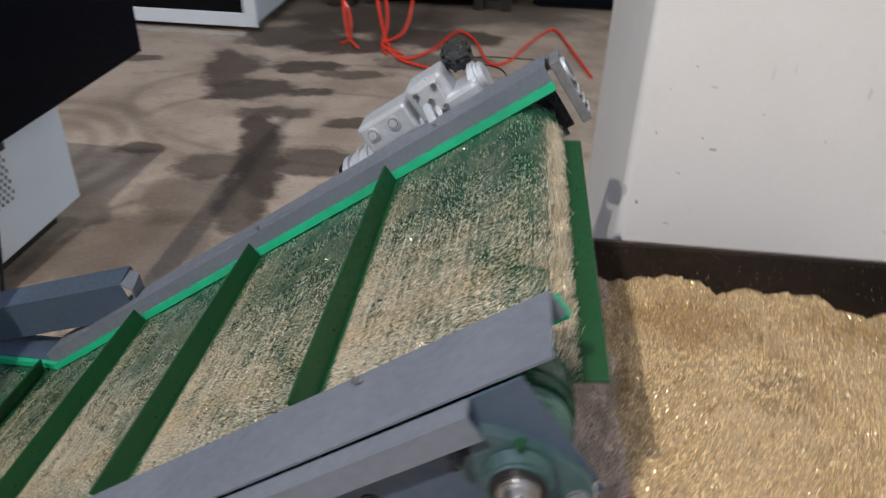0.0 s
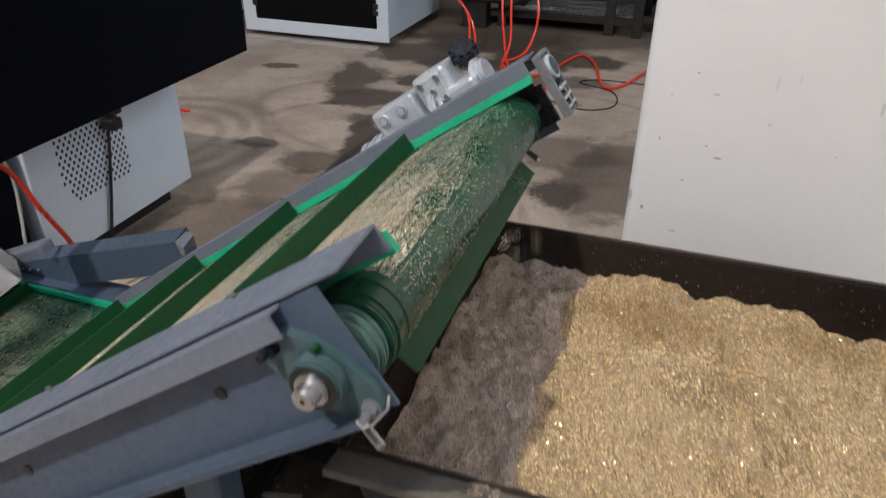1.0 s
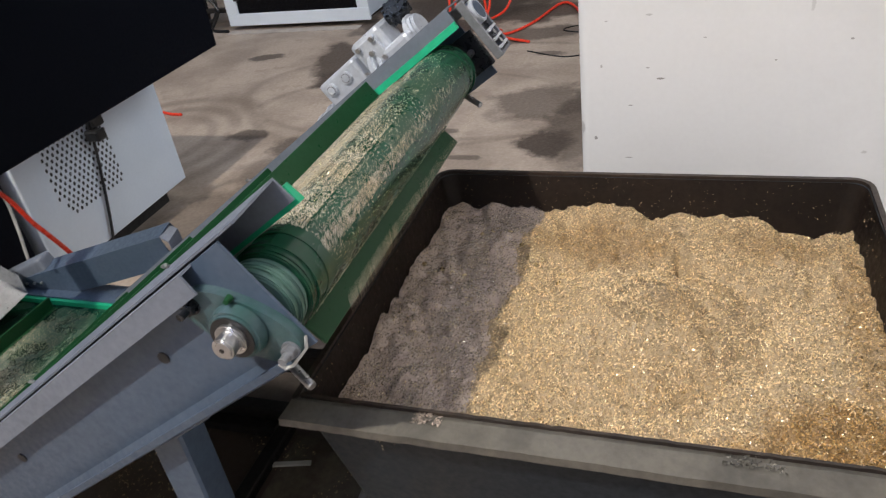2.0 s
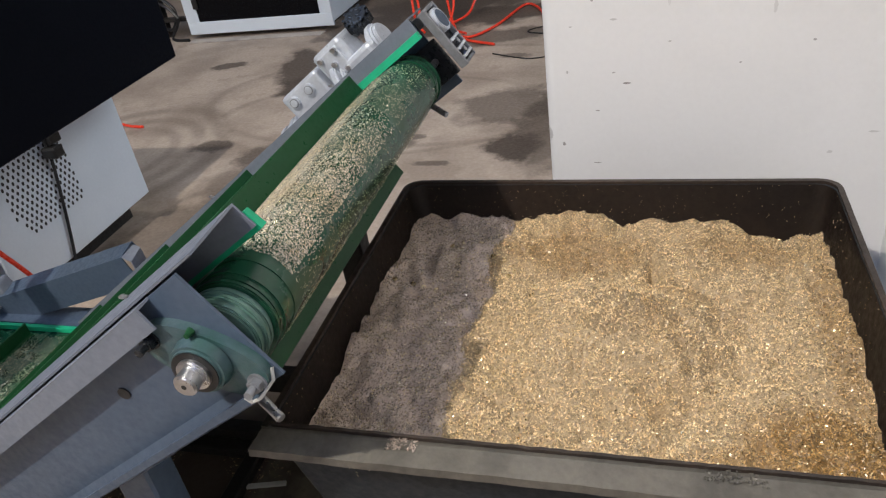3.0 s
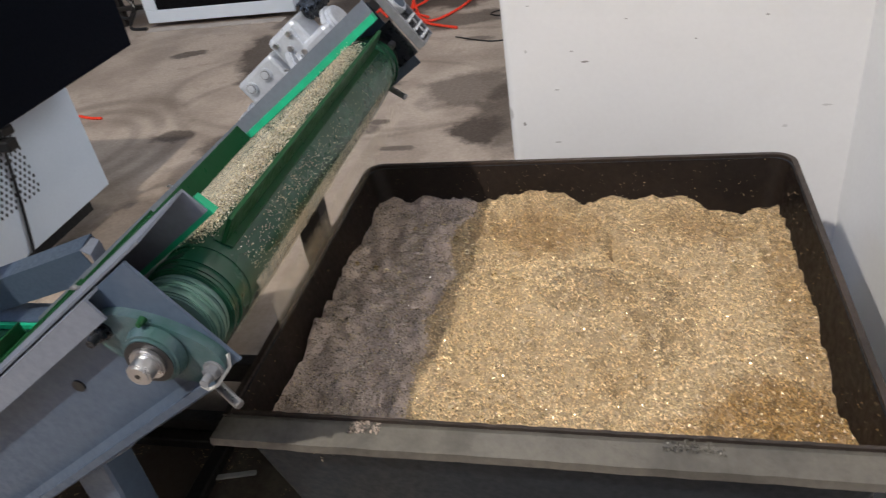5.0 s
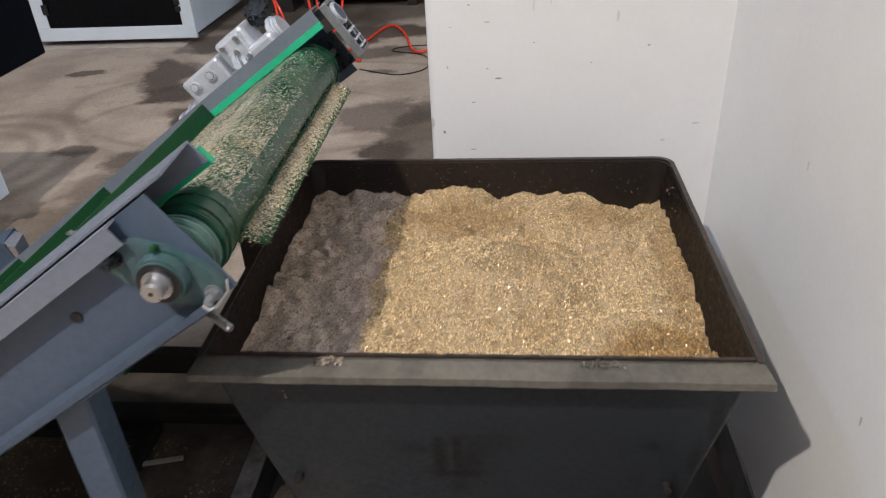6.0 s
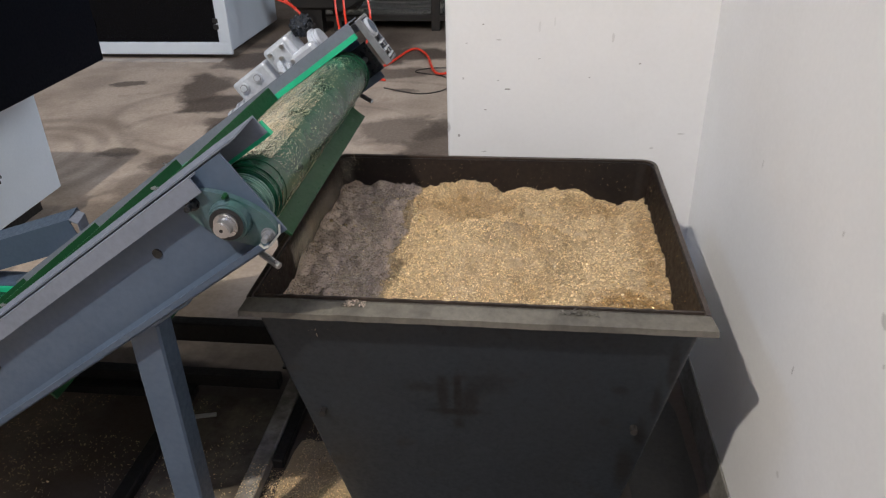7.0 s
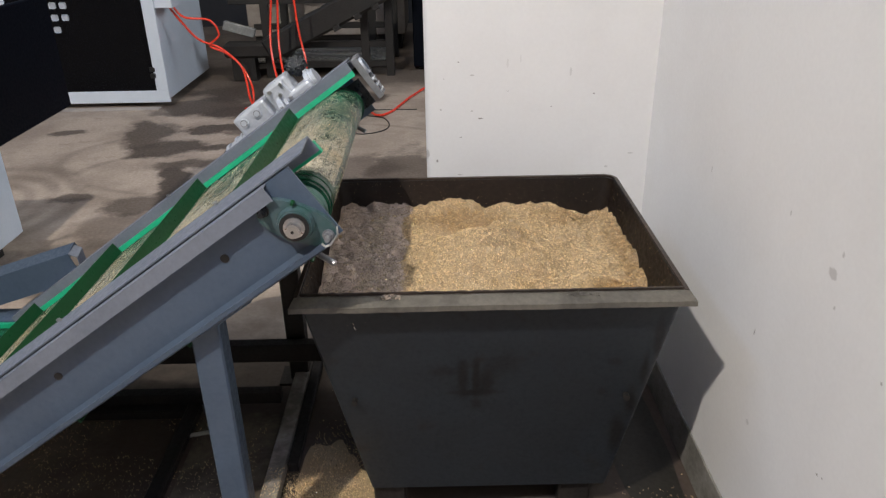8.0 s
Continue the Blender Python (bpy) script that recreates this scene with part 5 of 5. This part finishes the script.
def strip_mesh(seed, gap, share):
    """Chips on one stretch of belt, denser where they slid down against the cleat. gap: 0 at the cleat, 1 at the next one up."""
    rng = random.Random(seed)
    pts = []
    dens = 7600 if gap < 0.10 else 5000 if gap < 0.22 else 3200 if gap < 0.6 else 2200
    half = (PITCH - 0.012) / STRIPS / 2
    for _ in range(int(dens * share * 14 / STRIPS)):
        y = 0.905 + abs(rng.gauss(0, 0.20)) if rng.random() < 0.5 else rng.gauss(1.05, 0.12)
        y = y if 0.905 < y < 1.53 else rng.uniform(0.905, 1.2)
        if rng.random() < 0.20:
            y = rng.uniform(0.905, 1.53)
        x = rng.uniform(-half, half) * 1.2
        along = gap * PITCH + x
        if noise.noise(Vector((along * 16, y * 11, 8.0))) + 0.5 * noise.noise(Vector((along * 60, y * 45, 2.0))) < rng.uniform(-0.95, 0.12):
            continue
        pts.append((x, y, 0.0008 + x * x / (2 * R) + rng.uniform(0, 0.003 if gap < 0.12 else 0.0010)))
    return flakes(pts, seed, (0.0010, 0.0030), (0.0005, 0.0010), 0.35, "swarf", 0.12)


STRIPS = 22
LEAVE = 0.060                                     # past the head, where loose chips slide off
cleats, strips, slides, drops = [], [], [], []


def build_movers():
    me = build_cleat()
    for k in range(-5, 3):
        cleats.append((place("cleat", me, conveyor), FIRST + PITCH * k))
    for j in range(STRIPS):
        stuck = strip_mesh(100 + j, (j + 0.5) / STRIPS, 0.08 if j < 0.28 * STRIPS else 0.15)
        loose = strip_mesh(200 + j, (j + 0.5) / STRIPS, 1.5)
        for k in range(-4, 2):
            s0 = FIRST + PITCH * k + 0.012 + (j + 0.5) * (PITCH - 0.012) / STRIPS
            if s0 > 0.16:
                continue
            ob = tagged(place("chip_layer", stuck), "thin layer of brass chips riding on the green belt", "metal chips", "chips on the belt", "stuff")
            strips.append((ob, s0))
            if s0 < LEAVE:
                ob = tagged(place("chip_layer", loose), "loose brass chips riding on the green belt", "metal chips", "chips on the belt", "stuff")
                slides.append((ob, s0))
    rng = random.Random(21)
    clump = []
    for v in range(6):
        pts = [(-abs(rng.gauss(0, 0.0035)), rng.gauss(0, 0.015), rng.gauss(0, 0.007)) for _ in range(110)]
        clump.append(flakes(pts, 300 + v, (0.0013, 0.0040), (0.0007, 0.0016), 1.2, "swarf"))
    for k, base in ((1, 0.42), (0, 6.11)):
        for row, lift in enumerate((0.007, 0.015, 0.024)):
            for n in range(27):
                y = 0.917 + 0.0226 * (n + rng.uniform(-0.35, 0.35))
                t0 = base + 0.12 * (2 - row) + 0.06 * math.sin(1.9 * n) + rng.uniform(-0.05, 0.28)
                ob = tagged(place("chip_clump", clump[(n + row) % 6]), "clump of brass chips lying on a cleat and falling off", "metal chips", "clumps falling off the belt", "stuff")
                drops.append((ob, FIRST + PITCH * k, y, lift, base, t0, rng.uniform(-70, 70), rng.uniform(0.02, 0.06)))


build_movers()


def motions():
    times = [0.25 * k for k in range(33)]
    back = Matrix.Translation(-conveyor.location)
    for ob, s0 in cleats:
        walk(ob, [(t, back @ belt_pose(s0 + PACE * t)) for t in times])
    for ob, s0 in strips:
        walk(ob, [(t, belt_pose(s0 + PACE * t)) for t in times])
    for n, (ob, s0) in enumerate(slides):
        t0 = (LEAVE + 0.016 * math.sin(2.3 * n) - s0) / PACE
        if t0 > 7.7:
            walk(ob, [(t, belt_pose(s0 + PACE * t)) for t in times])
            continue
        rows = [(t, belt_pose(s0 + PACE * t)) for t in times if t < t0 - 0.05]
        start = belt_pose(s0 + PACE * t0)
        rows.append((max(t0, 0.0), start))
        p, q = start.translation, start.to_3x3().to_4x4()
        fall = math.sqrt(2 * (p.z - 0.60) / 9.81)
        for k in range(1, 5):
            d = fall * k / 4
            rows.append((max(t0, 0.0) + d, Matrix.Translation((p.x + 0.10 * d, 0, p.z - 0.5 * 9.81 * d * d)) @ Matrix.Rotation(radians(14 * k), 4, "Y") @ q))
        rows.append((8.0, rows[-1][1]))
        walk(ob, rows)
    walk(shaft, [(t, Matrix.Translation((HEAD.x + 0.2, 0.015, HEAD.z)) @ Matrix.Rotation(PACE / R_TURN * t, 4, "Y")) for t in times])
    for ob, s0, y, lift, base, t0, spin, push in drops:
        # first on the belt behind the cleat, then slid on to the cleat's face, then off it
        seat = Matrix.Translation((-0.0035, y, lift))
        flat = Matrix.Translation((0, y, 0.002)) @ Matrix.Rotation(radians(70), 4, "Y")
        rows = [(t, belt_pose(s0 - 0.010 - lift + PACE * t) @ flat) for t in times if t < base - 0.36]
        rows += [(t, belt_pose(s0 + PACE * t) @ seat) for t in (base - 0.14, base - 0.02) if t < t0 - 0.04]
        start = belt_pose(s0 + PACE * t0) @ seat
        rows.append((t0, start))
        p, q = start.translation, start.to_3x3().to_4x4()
        end = heap_z(max(p.x, 0.27) + push, y) - 0.004
        fall = math.sqrt(max(2 * (p.z - end) / 9.81, 0.01))
        for k in range(1, 5):
            d = fall * k / 4
            rows.append((t0 + d, Matrix.Translation((p.x + (max(p.x, 0.27) - p.x + push) * k / 4, y, p.z - 0.5 * 9.81 * d * d)) @ Matrix.Rotation(radians(spin * k / 4), 4, "Y") @ q))
        rows.append((8.0, rows[-1][1]))
        walk(ob, rows)


motions()
